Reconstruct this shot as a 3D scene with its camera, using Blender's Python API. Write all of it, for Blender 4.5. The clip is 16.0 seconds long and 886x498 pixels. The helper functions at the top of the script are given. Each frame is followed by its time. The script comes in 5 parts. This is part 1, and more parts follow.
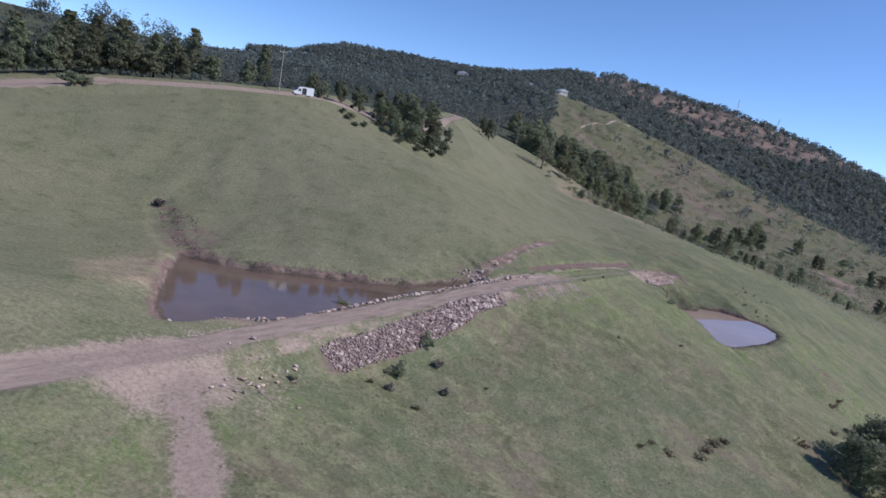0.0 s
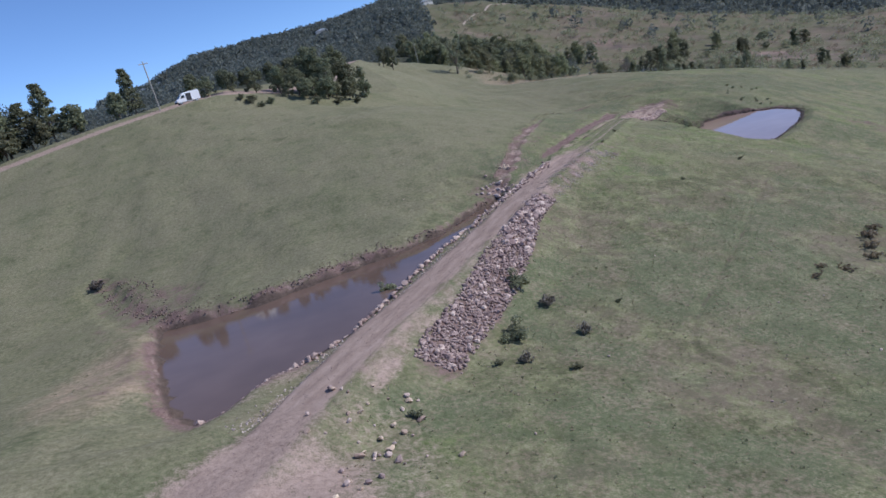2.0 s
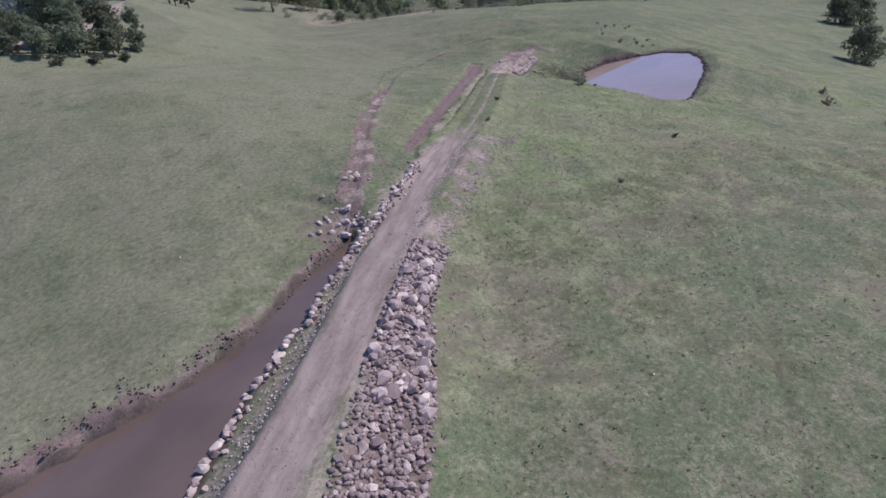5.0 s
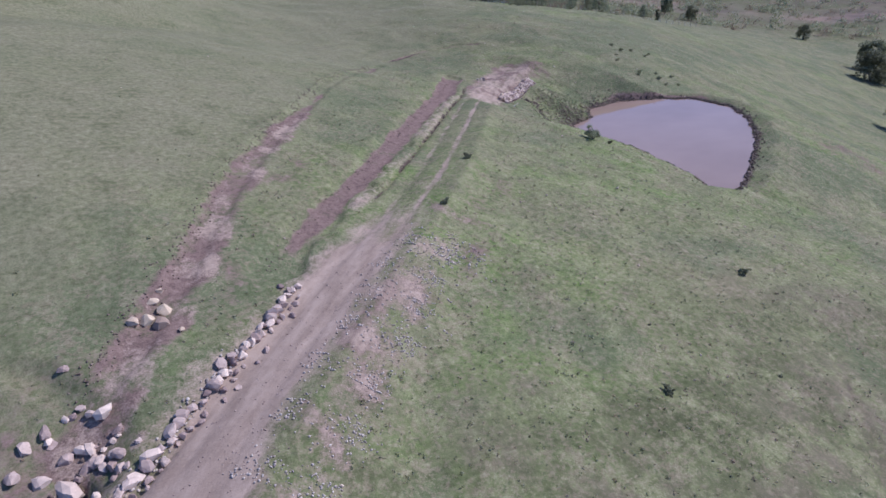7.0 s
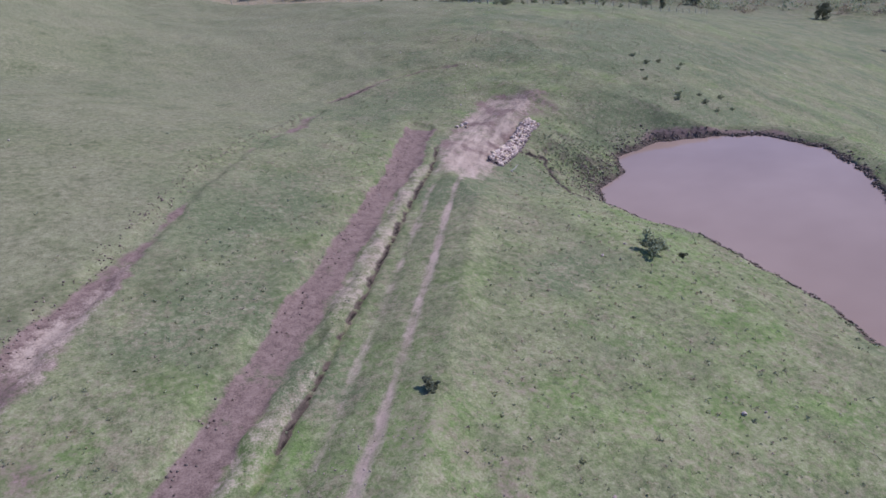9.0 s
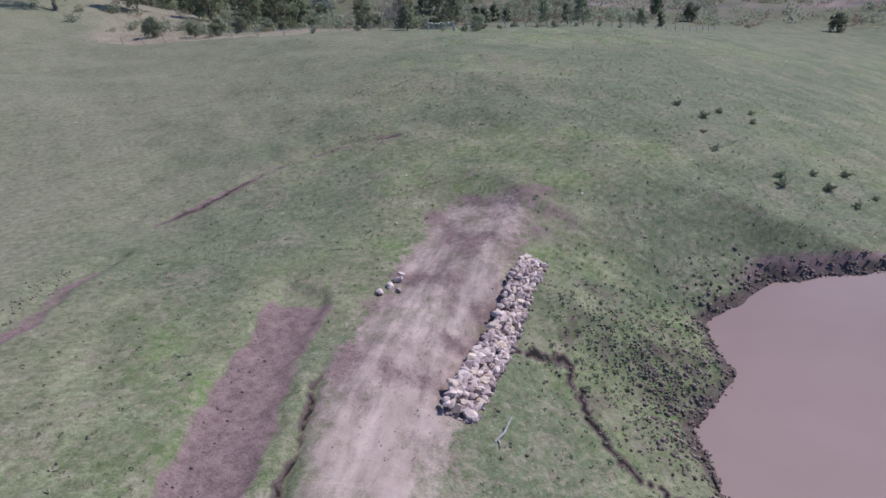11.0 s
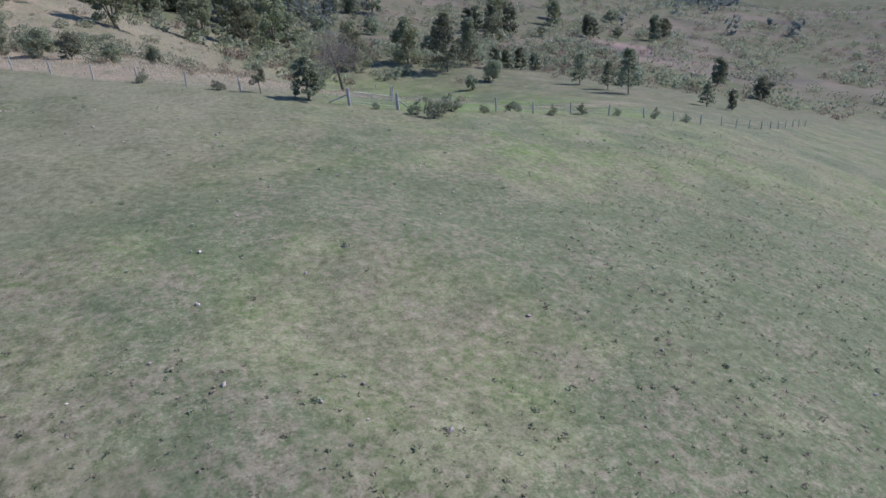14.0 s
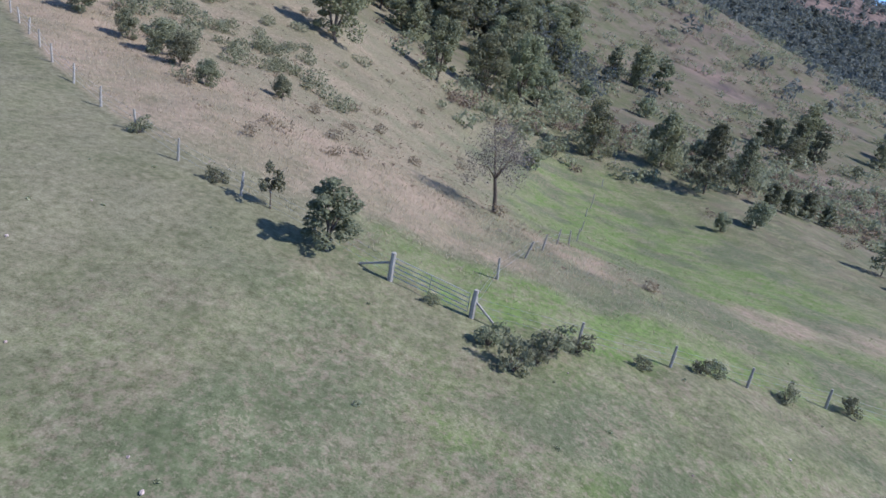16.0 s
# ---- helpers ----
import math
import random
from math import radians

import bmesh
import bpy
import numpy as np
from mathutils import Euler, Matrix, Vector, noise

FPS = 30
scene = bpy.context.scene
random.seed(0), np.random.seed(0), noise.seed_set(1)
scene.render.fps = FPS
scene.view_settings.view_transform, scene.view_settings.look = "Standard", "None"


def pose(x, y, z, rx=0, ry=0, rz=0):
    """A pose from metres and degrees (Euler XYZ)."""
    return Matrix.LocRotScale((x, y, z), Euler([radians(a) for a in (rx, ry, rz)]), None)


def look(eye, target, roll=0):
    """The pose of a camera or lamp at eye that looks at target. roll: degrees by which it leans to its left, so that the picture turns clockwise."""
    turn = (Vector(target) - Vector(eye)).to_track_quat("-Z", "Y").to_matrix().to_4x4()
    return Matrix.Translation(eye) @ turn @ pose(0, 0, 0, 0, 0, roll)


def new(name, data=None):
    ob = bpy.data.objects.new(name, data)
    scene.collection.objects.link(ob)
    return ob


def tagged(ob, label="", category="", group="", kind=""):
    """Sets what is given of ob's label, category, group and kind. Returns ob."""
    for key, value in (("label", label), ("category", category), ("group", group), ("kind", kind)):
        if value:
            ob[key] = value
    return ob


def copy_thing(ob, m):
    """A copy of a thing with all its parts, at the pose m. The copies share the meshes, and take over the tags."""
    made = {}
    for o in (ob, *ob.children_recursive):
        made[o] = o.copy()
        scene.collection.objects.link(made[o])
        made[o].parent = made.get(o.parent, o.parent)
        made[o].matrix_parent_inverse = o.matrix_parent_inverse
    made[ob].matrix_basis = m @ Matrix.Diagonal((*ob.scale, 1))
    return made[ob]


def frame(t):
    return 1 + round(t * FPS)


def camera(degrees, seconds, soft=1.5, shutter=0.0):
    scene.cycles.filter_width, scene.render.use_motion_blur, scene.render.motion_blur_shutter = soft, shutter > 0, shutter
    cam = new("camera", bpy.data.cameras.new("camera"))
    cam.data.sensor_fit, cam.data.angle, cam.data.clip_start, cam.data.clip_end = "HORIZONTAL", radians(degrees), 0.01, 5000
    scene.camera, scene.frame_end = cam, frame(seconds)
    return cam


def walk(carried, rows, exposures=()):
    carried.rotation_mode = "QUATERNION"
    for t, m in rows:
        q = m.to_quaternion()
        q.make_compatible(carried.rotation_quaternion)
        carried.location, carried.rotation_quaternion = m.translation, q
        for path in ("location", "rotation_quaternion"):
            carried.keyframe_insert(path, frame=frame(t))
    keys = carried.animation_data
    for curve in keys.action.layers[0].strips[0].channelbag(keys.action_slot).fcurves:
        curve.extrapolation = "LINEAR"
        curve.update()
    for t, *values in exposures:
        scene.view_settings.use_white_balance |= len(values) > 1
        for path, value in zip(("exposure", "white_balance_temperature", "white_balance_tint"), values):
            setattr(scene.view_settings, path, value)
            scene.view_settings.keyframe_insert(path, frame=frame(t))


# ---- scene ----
cam = camera(69.98, 16.0, 1.6)
PATH = [
    (0.0, pose(-0.00, 0.00, 23.23, 79.71, -10.29, 0.17)),
    (0.5, pose(-2.24, 4.32, 20.58, 78.79, -4.54, -2.69)),
    (1.0, pose(-4.98, 9.06, 18.73, 77.11, 4.05, -5.79)),
    (1.5, pose(-7.52, 14.11, 18.04, 75.20, 9.45, -7.42)),
    (2.0, pose(-9.11, 19.48, 18.25, 74.31, 14.67, -10.22)),
    (2.5, pose(-9.82, 24.52, 18.72, 73.50, 20.88, -14.64)),
    (3.0, pose(-9.36, 29.40, 19.82, 70.96, 21.92, -18.72)),
    (3.5, pose(-7.75, 34.15, 20.50, 67.63, 20.26, -22.47)),
    (6.0, pose(7.37, 67.75, 17.35, 64.56, 11.30, -26.64)),
    (6.5, pose(11.50, 73.83, 17.14, 64.29, 7.92, -25.54)),
    (7.0, pose(15.61, 80.44, 17.01, 63.56, 6.53, -25.26)),
    (7.5, pose(19.11, 86.55, 16.89, 63.01, 6.01, -25.04)),
    (8.0, pose(23.11, 92.98, 16.71, 62.82, 7.64, -25.64)),
    (8.5, pose(26.72, 99.36, 16.58, 62.56, 8.92, -26.27)),
    (11.0, pose(48.97, 135.31, 12.11, 64.30, 11.32, -29.24)),
    (11.5, pose(54.16, 141.91, 11.54, 64.60, 11.77, -29.97)),
    (12.0, pose(59.68, 148.73, 11.27, 65.04, 12.18, -30.69)),
    (12.5, pose(64.48, 154.99, 11.10, 65.20, 10.82, -31.10)),
    (13.0, pose(69.90, 161.58, 10.78, 65.28, 9.49, -30.53)),
    (13.5, pose(74.86, 167.03, 10.67, 65.62, 8.18, -28.80)),
    (14.0, pose(80.33, 173.68, 10.23, 66.67, 4.63, -24.58)),
    (14.5, pose(84.86, 179.52, 10.39, 67.24, 1.43, -19.29)),
    (15.0, pose(89.71, 185.84, 10.95, 68.03, -2.11, -12.38)),
    (15.5, pose(93.45, 192.27, 11.68, 68.76, -5.79, -5.50)),
    (16.0, pose(96.77, 199.06, 12.98, 69.59, -9.17, 2.41)),
]
TONE = [(0.0, 0.16, 6080, 14), (3.5, 0.10, 5950, 15), (6.0, 0.37, 5850, 18), (8.5, 0.36, 5800, 18), (11.0, 0.38, 5800, 17), (12.5, 0.50, 5800, 16), (14.3, 0.48, 5800, 16), (16.0, 0.56, 5800, 17)]
walk(cam, PATH, TONE)

# World: clear winter sky, sun from the east at mid height.
SUN_EL, SUN_AZ = 41.0, 97.0
world = bpy.data.worlds.new("sky")
scene.world = world
world.use_nodes = True
wn = world.node_tree
wn.nodes.clear()
sky = wn.nodes.new("ShaderNodeTexSky")
sky.sky_type, sky.sun_disc, sky.sun_elevation, sky.sun_rotation = "NISHITA", False, radians(SUN_EL), radians(SUN_AZ)
sky.air_density, sky.dust_density, sky.ozone_density = 0.6, 0.05, 6.0
back = wn.nodes.new("ShaderNodeBackground")
back.inputs["Strength"].default_value = 0.145
wout = wn.nodes.new("ShaderNodeOutputWorld")
wn.links.new(sky.outputs[0], back.inputs[0])
wn.links.new(back.outputs[0], wout.inputs[0])
sun = new("sun", bpy.data.lights.new("sun", "SUN"))
sun.data.energy, sun.data.angle, sun.data.color = 3.5, radians(0.55), (1.0, 0.95, 0.87)
az, el = radians(SUN_AZ), radians(SUN_EL)
sun.matrix_world = look((math.sin(az) * math.cos(el) * 100, math.cos(az) * math.cos(el) * 100, math.sin(el) * 100), (0, 0, 0))


# ---- materials ----
def nodes(name):
    m = bpy.data.materials.new(name)
    m.use_nodes = True
    return m, m.node_tree, m.node_tree.nodes["Principled BSDF"]


def put(tree, kind, ins=None, operation="", data_type="", attribute_name=""):
    n = tree.nodes.new(kind)
    if operation:
        n.operation = operation
    if data_type:
        n.data_type = data_type
    if attribute_name:
        n.attribute_name = attribute_name
    for k, v in (ins or {}).items():
        if isinstance(v, bpy.types.NodeSocket):
            tree.links.new(v, n.inputs[k])
        else:
            n.inputs[k].default_value = v
    return n


def grain(tree, where, scale, detail=4.0, rough=0.6):
    return put(tree, "ShaderNodeTexNoise", {"Vector": where, "Scale": scale, "Detail": detail, "Roughness": rough}).outputs["Fac"]


def span(tree, value, a, b, c=0.0, d=1.0):
    return put(tree, "ShaderNodeMapRange", {"Value": value, "From Min": a, "From Max": b, "To Min": c, "To Max": d}).outputs["Result"]


def sums(tree, op, a, b):
    return put(tree, "ShaderNodeMath", {0: a, 1: b}, operation=op).outputs[0]


def blend(tree, fac, a, b):
    n = put(tree, "ShaderNodeMix", data_type="RGBA")
    for k, v in ((0, fac), (6, a), (7, b)):
        if isinstance(v, bpy.types.NodeSocket):
            tree.links.new(v, n.inputs[k])
        else:
            n.inputs[k].default_value = v if k == 0 else (*v, 1)
    return n.outputs[2]


def relief(tree, shader, height, strength, distance):
    tree.links.new(put(tree, "ShaderNodeBump", {"Height": height, "Strength": strength, "Distance": distance}).outputs[0], shader.inputs["Normal"])


def plain(name, colour, rough=0.7, metal=0.0, vary=0.25, scale=3.0, bump=0.0, island=False, thing=False):
    """A surface of one colour with grain and blotches."""
    m, t, s = nodes(name)
    pos = put(t, "ShaderNodeTexCoord").outputs["Object"]
    f = sums(t, "ADD", sums(t, "MULTIPLY", grain(t, pos, scale), 0.6), sums(t, "MULTIPLY", grain(t, pos, scale * 9), 0.4))
    lo, hi = [c * (1 - vary) for c in colour], [min(1, c * (1 + vary)) for c in colour]
    col = blend(t, span(t, f, 0.3, 0.7), lo, hi)
    if island or thing:
        r = put(t, "ShaderNodeNewGeometry").outputs["Random Per Island"] if island else put(t, "ShaderNodeObjectInfo").outputs["Random"]
        hsv = put(t, "ShaderNodeHueSaturation", {"Color": col, "Value": span(t, r, 0, 1, 0.62, 1.35), "Hue": span(t, r, 0, 1, 0.485, 0.515)})
        col = hsv.outputs[0]
    t.links.new(col, s.inputs["Base Color"])
    s.inputs["Roughness"].default_value, s.inputs["Metallic"].default_value = rough, metal
    s.inputs["Specular IOR Level"].default_value = 0.25
    if bump:
        relief(t, s, f, 0.6, bump)
    return m


def ground_material():
    m, t, s = nodes("pasture")
    pos = put(t, "ShaderNodeTexCoord").outputs["Object"]
    attr = lambda n: put(t, "ShaderNodeAttribute", attribute_name=n).outputs["Fac"]
    big, mid, fine, tiny = grain(t, pos, 0.035, 5), grain(t, pos, 0.33, 6, 0.65), grain(t, pos, 2.6, 5, 0.7), grain(t, pos, 13, 3, 0.7)
    rough = sums(t, "ADD", sums(t, "MULTIPLY", mid, 0.5), sums(t, "MULTIPLY", fine, 0.5))
    near = sums(t, "ADD", sums(t, "MULTIPLY", fine, 0.55), sums(t, "MULTIPLY", tiny, 0.45))
    grass = blend(t, span(t, near, 0.39, 0.61), (0.124, 0.118, 0.070), (0.262, 0.248, 0.162))
    green = blend(t, span(t, near, 0.39, 0.61), (0.084, 0.092, 0.046), (0.196, 0.202, 0.112))
    vivid = blend(t, span(t, near, 0.39, 0.61), (0.078, 0.126, 0.034), (0.192, 0.268, 0.084))
    straw = blend(t, span(t, near, 0.32, 0.68), (0.215, 0.163, 0.112), (0.450, 0.350, 0.255))
    reeds = blend(t, span(t, near, 0.32, 0.68), (0.150, 0.125, 0.080), (0.330, 0.275, 0.190))
    straw = blend(t, span(t, sums(t, "ADD", sums(t, "MULTIPLY", grain(t, pos, 0.16, 4, 0.65), 0.6), sums(t, "MULTIPLY", grain(t, pos, 0.9, 4, 0.7), 0.4)), 0.45, 0.58), straw, reeds)
    lush = sums(t, "ADD", attr("lush"), sums(t, "MULTIPLY", sums(t, "SUBTRACT", big, 0.5), 1.5))
    lush = sums(t, "ADD", lush, sums(t, "MULTIPLY", sums(t, "SUBTRACT", mid, 0.5), 1.7))
    col = blend(t, span(t, lush, 0.0, 0.9), grass, green)
    col = blend(t, span(t, lush, 0.85, 1.4), col, vivid)
    dry = sums(t, "ADD", attr("dry"), sums(t, "MULTIPLY", sums(t, "SUBTRACT", rough, 0.5), span(t, attr("dry"), 0.0, 0.5, 2.5, 2.5)))
    col = blend(t, span(t, dry, 0.25, 0.95), col, straw)
    heath = blend(t, span(t, rough, 0.38, 0.62), (0.060, 0.069, 0.033), (0.146, 0.150, 0.080))
    heath = blend(t, span(t, grain(t, pos, 0.1, 5, 0.7), 0.44, 0.6), heath, (0.160, 0.136, 0.096))
    f = sums(t, "ADD", attr("heath"), sums(t, "MULTIPLY", sums(t, "SUBTRACT", big, 0.5), 1.6))
    col = blend(t, span(t, f, 0.2, 0.9), col, heath)
    mask = span(t, attr("lush"), 0.2, 0.75, 0.22, 1.0)
    shift = lambda k: put(t, "ShaderNodeVectorMath", {0: pos, 1: (k, 2.3 * k, 0.7 * k)}, operation="ADD").outputs[0]
    wide_patch, patch, small = sums(t, "ADD", grain(t, shift(31), 0.085, 4, 0.55), sums(t, "MULTIPLY", attr("deep"), 0.16)), grain(t, shift(57), 0.42, 4, 0.62), grain(t, shift(83), 1.7, 5, 0.7)
    both = sums(t, "ADD", sums(t, "MULTIPLY", patch, 0.6), sums(t, "MULTIPLY", small, 0.4))
    col = blend(t, sums(t, "MULTIPLY", span(t, both, 0.48, 0.58, 0.0, 0.75), mask), col, blend(t, span(t, near, 0.4, 0.62), (0.134, 0.146, 0.066), (0.262, 0.272, 0.150)))
    col = blend(t, sums(t, "MULTIPLY", span(t, wide_patch, 0.49, 0.58, 0.0, 0.85), mask), col, blend(t, span(t, near, 0.4, 0.6), (0.076, 0.093, 0.048), (0.146, 0.166, 0.092)))
    thatch = sums(t, "ADD", sums(t, "MULTIPLY", grain(t, shift(117), 0.30, 4, 0.6), 0.35), sums(t, "MULTIPLY", grain(t, shift(143), 2.6, 5, 0.75), 0.65))
    col = blend(t, sums(t, "MULTIPLY", span(t, thatch, 0.50, 0.59, 0.0, 0.6), mask), col, blend(t, span(t, near, 0.4, 0.62), (0.165, 0.128, 0.090), (0.350, 0.285, 0.215)))
    pale = span(t, sums(t, "ADD", fine, sums(t, "MULTIPLY", small, 0.5)), 0.86, 1.0, 0.0, 0.35)
    col = blend(t, sums(t, "MULTIPLY", pale, mask), col, (0.330, 0.315, 0.215))
    litter = sums(t, "MULTIPLY", span(t, grain(t, pos, 4.3, 4, 0.75), 0.53, 0.61, 0.0, 0.4), mask)
    col = blend(t, litter, col, (0.250, 0.208, 0.150))
    fleck = sums(t, "MULTIPLY", span(t, sums(t, "ADD", sums(t, "MULTIPLY", grain(t, shift(171), 7.5, 3, 0.65), 0.6), sums(t, "MULTIPLY", patch, 0.4)), 0.555, 0.62, 0.0, 0.5), mask)
    col = blend(t, fleck, col, (0.330, 0.300, 0.200))
    tuft = sums(t, "MULTIPLY", span(t, grain(t, shift(199), 3.4, 3, 0.7), 0.60, 0.68, 0.0, 0.6), mask)
    col = blend(t, tuft, col, (0.070, 0.086, 0.046))
    weed = span(t, sums(t, "ADD", mid, sums(t, "MULTIPLY", tiny, 0.55)), 0.86, 1.02, 0.0, 0.55)
    col = blend(t, weed, col, (0.055, 0.070, 0.034))
    red = blend(t, span(t, near, 0.35, 0.65), (0.098, 0.063, 0.058), (0.270, 0.190, 0.168))
    f = sums(t, "ADD", attr("red"), sums(t, "MULTIPLY", sums(t, "SUBTRACT", rough, 0.5), span(t, attr("red"), 0.0, 0.3, 0.3, 2.4)))
    col = blend(t, span(t, f, 0.35, 0.75), col, red)
    lane = put(t, "ShaderNodeCombineXYZ", {"X": sums(t, "MULTIPLY", attr("way"), 2.6), "Y": sums(t, "MULTIPLY", attr("side"), 13.0)}).outputs[0]
    streak = grain(t, lane, 1.0, 5, 0.6)
    share = sums(t, "MULTIPLY", attr("lane"), 0.6)
    dirt = sums(t, "ADD", near, sums(t, "MULTIPLY", share, sums(t, "SUBTRACT", streak, near)))
    soil = blend(t, span(t, dirt, 0.36, 0.64), (0.232, 0.170, 0.140), (0.430, 0.332, 0.280))
    patchy = sums(t, "ADD", sums(t, "MULTIPLY", dirt, 0.6), sums(t, "MULTIPLY", mid, 0.4))
    f = sums(t, "ADD", attr("soil"), sums(t, "MULTIPLY", sums(t, "SUBTRACT", patchy, 0.5), span(t, attr("soil"), 0.0, 0.35, 0.0, 2.8)))
    col = blend(t, span(t, f, 0.35, 0.8), col, soil)
    mud = blend(t, span(t, near, 0.35, 0.65), (0.050, 0.038, 0.032), (0.150, 0.112, 0.092))
    f = sums(t, "ADD", attr("mud"), sums(t, "MULTIPLY", sums(t, "SUBTRACT", rough, 0.5), 1.8))
    col = blend(t, span(t, f, 0.4, 0.8), col, mud)
    # Mask values above 1.02 go near black: shade down in the cracks, painted.
    col = blend(t, span(t, attr("mud"), 1.02, 1.35), col, (0.024, 0.019, 0.016))
    brown = blend(t, span(t, grain(t, pos, 0.03, 6, 0.75), 0.40, 0.60), (0.105, 0.085, 0.076), (0.255, 0.185, 0.150))
    f = sums(t, "ADD", attr("burnt"), sums(t, "MULTIPLY", sums(t, "SUBTRACT", grain(t, pos, 0.012, 5, 0.7), 0.5), 1.4))
    col = blend(t, span(t, f, 0.35, 0.7), col, brown)
    wood = blend(t, span(t, mid, 0.35, 0.65), (0.045, 0.052, 0.038), (0.095, 0.098, 0.070))
    f = sums(t, "ADD", attr("forest"), sums(t, "MULTIPLY", sums(t, "SUBTRACT", grain(t, pos, 0.02, 6, 0.7), 0.5), 1.5))
    col = blend(t, span(t, f, 0.4, 0.6), col, wood)
    t.links.new(col, s.inputs["Base Color"])
    s.inputs["Roughness"].default_value, s.inputs["Specular IOR Level"].default_value = 0.95, 0.1
    relief(t, s, near, 0.3, 0.1)
    return m


def water_material(name, dark, light):
    m, t, s = nodes(name)
    pos = put(t, "ShaderNodeTexCoord").outputs["Object"]
    col = blend(t, span(t, grain(t, pos, 0.09, 3), 0.35, 0.65), dark, light)
    t.links.new(col, s.inputs["Base Color"])
    s.inputs["Roughness"].default_value, s.inputs["IOR"].default_value = 0.035, 1.33
    relief(t, s, grain(t, pos, 3.0, 3), 0.08, 0.02)
    return m


def leaf_material(name, dark, light, hue=0.02):
    m, t, s = nodes(name)
    g = put(t, "ShaderNodeNewGeometry").outputs["Random Per Island"]
    o = put(t, "ShaderNodeObjectInfo").outputs["Random"]
    pos = put(t, "ShaderNodeTexCoord").outputs["Object"]
    f = sums(t, "ADD", sums(t, "MULTIPLY", g, 0.6), sums(t, "MULTIPLY", grain(t, pos, 0.9, 3), 0.5))
    col = blend(t, span(t, f, 0.15, 0.95), dark, light)
    col = put(t, "ShaderNodeHueSaturation", {"Color": col, "Value": span(t, o, 0, 1, 0.75, 1.3), "Hue": span(t, o, 0, 1, 0.5 - hue, 0.5 + hue)}).outputs[0]
    t.links.new(col, s.inputs["Base Color"])
    s.inputs["Roughness"].default_value, s.inputs["Specular IOR Level"].default_value = 0.65, 0.25
    glow = put(t, "ShaderNodeBsdfTranslucent", {"Color": col})
    mix = put(t, "ShaderNodeMixShader", {0: 0.45, 1: s.outputs[0], 2: glow.outputs[0]})
    t.links.new(mix.outputs[0], t.nodes["Material Output"].inputs["Surface"])
    return m


PASTURE = ground_material()
WATER = water_material("muddy water", (0.130, 0.088, 0.070), (0.175, 0.120, 0.097))
WATER_PALE = water_material("clay water", (0.300, 0.210, 0.172), (0.350, 0.250, 0.208))
STONE = plain("fieldstone", (0.350, 0.258, 0.236), 0.9, vary=0.35, scale=2.5, bump=0.03, thing=True)
RUBBLE = plain("rubble", (0.296, 0.220, 0.202), 0.9, vary=0.35, scale=2.5, bump=0.02, island=True)
RUBBLE_PALE = plain("pale rubble", (0.41, 0.35, 0.325), 0.9, vary=0.35, scale=2.5, bump=0.02, island=True)
PALE = plain("pale stone", (0.50, 0.388, 0.345), 0.9, vary=0.25, scale=2.5, bump=0.02, thing=True)
TAN = plain("tan stone", (0.48, 0.365, 0.285), 0.9, vary=0.25, scale=2.5, bump=0.02, thing=True)
BARK = plain("bark", (0.15, 0.12, 0.095), 0.95, vary=0.4, scale=4, bump=0.02)
GREYWOOD = plain("weathered wood", (0.35, 0.33, 0.29), 0.9, vary=0.35, scale=6, bump=0.01)
STEEL = plain("galvanised steel", (0.55, 0.57, 0.58), 0.45, 0.8, 0.12, 8)
LEAF = leaf_material("gum leaves", (0.152, 0.164, 0.092), (0.365, 0.368, 0.216))
LEAF_DARK = leaf_material("pine needles", (0.112, 0.126, 0.078), (0.282, 0.290, 0.180))
LEAF_GREY = leaf_material("grey-green weed leaves", (0.175, 0.188, 0.112), (0.370, 0.376, 0.240))
LEAF_DRY = leaf_material("dry twigs", (0.150, 0.132, 0.108), (0.350, 0.310, 0.260))
LEAF_BRACKEN = leaf_material("brown bracken", (0.190, 0.152, 0.104), (0.390, 0.315, 0.225))
LEAF_MEADOW = leaf_material("meadow grass", (0.085, 0.115, 0.034), (0.215, 0.255, 0.090))
LEAF_STRAW = leaf_material("dry grass blades", (0.270, 0.215, 0.150), (0.510, 0.425, 0.315))
CLOD = plain("mud clods", (0.175, 0.130, 0.110), 0.9, vary=0.4, scale=3, bump=0.02, island=True)


# ---- land ----
# Broad lie of the land: a tilted plane, wide swells and small knolls (x, y, height).
PLANE = (-11.2, -22.4, 8.6)
SWELLS = [(-110, 40, 1.5), (-110, 120, 0.1), (-110, 200, -19.2), (-60, 20, 7.0), (-50, 80, -15.6), (-50, 140, -11.1),
          (-50, 210, 38.2), (-10, 60, -8.7), (0, 110, 30.0), (-10, 170, 6.0), (10, 10, 28.5), (0, 250, -11.7),
          (40, 60, -43.3), (40, 110, 22.8), (40, 170, -45.5), (40, 230, -8.3), (40, 310, 34.3), (85, 70, 21.8),
          (85, 130, -9.1), (80, 190, 56.9), (80, 250, -8.9), (90, 320, -20.9), (130, 100, -4.2), (130, 170, -16.7),
          (130, 240, 4.4), (150, 320, 8.9), (190, 240, 6.4)]
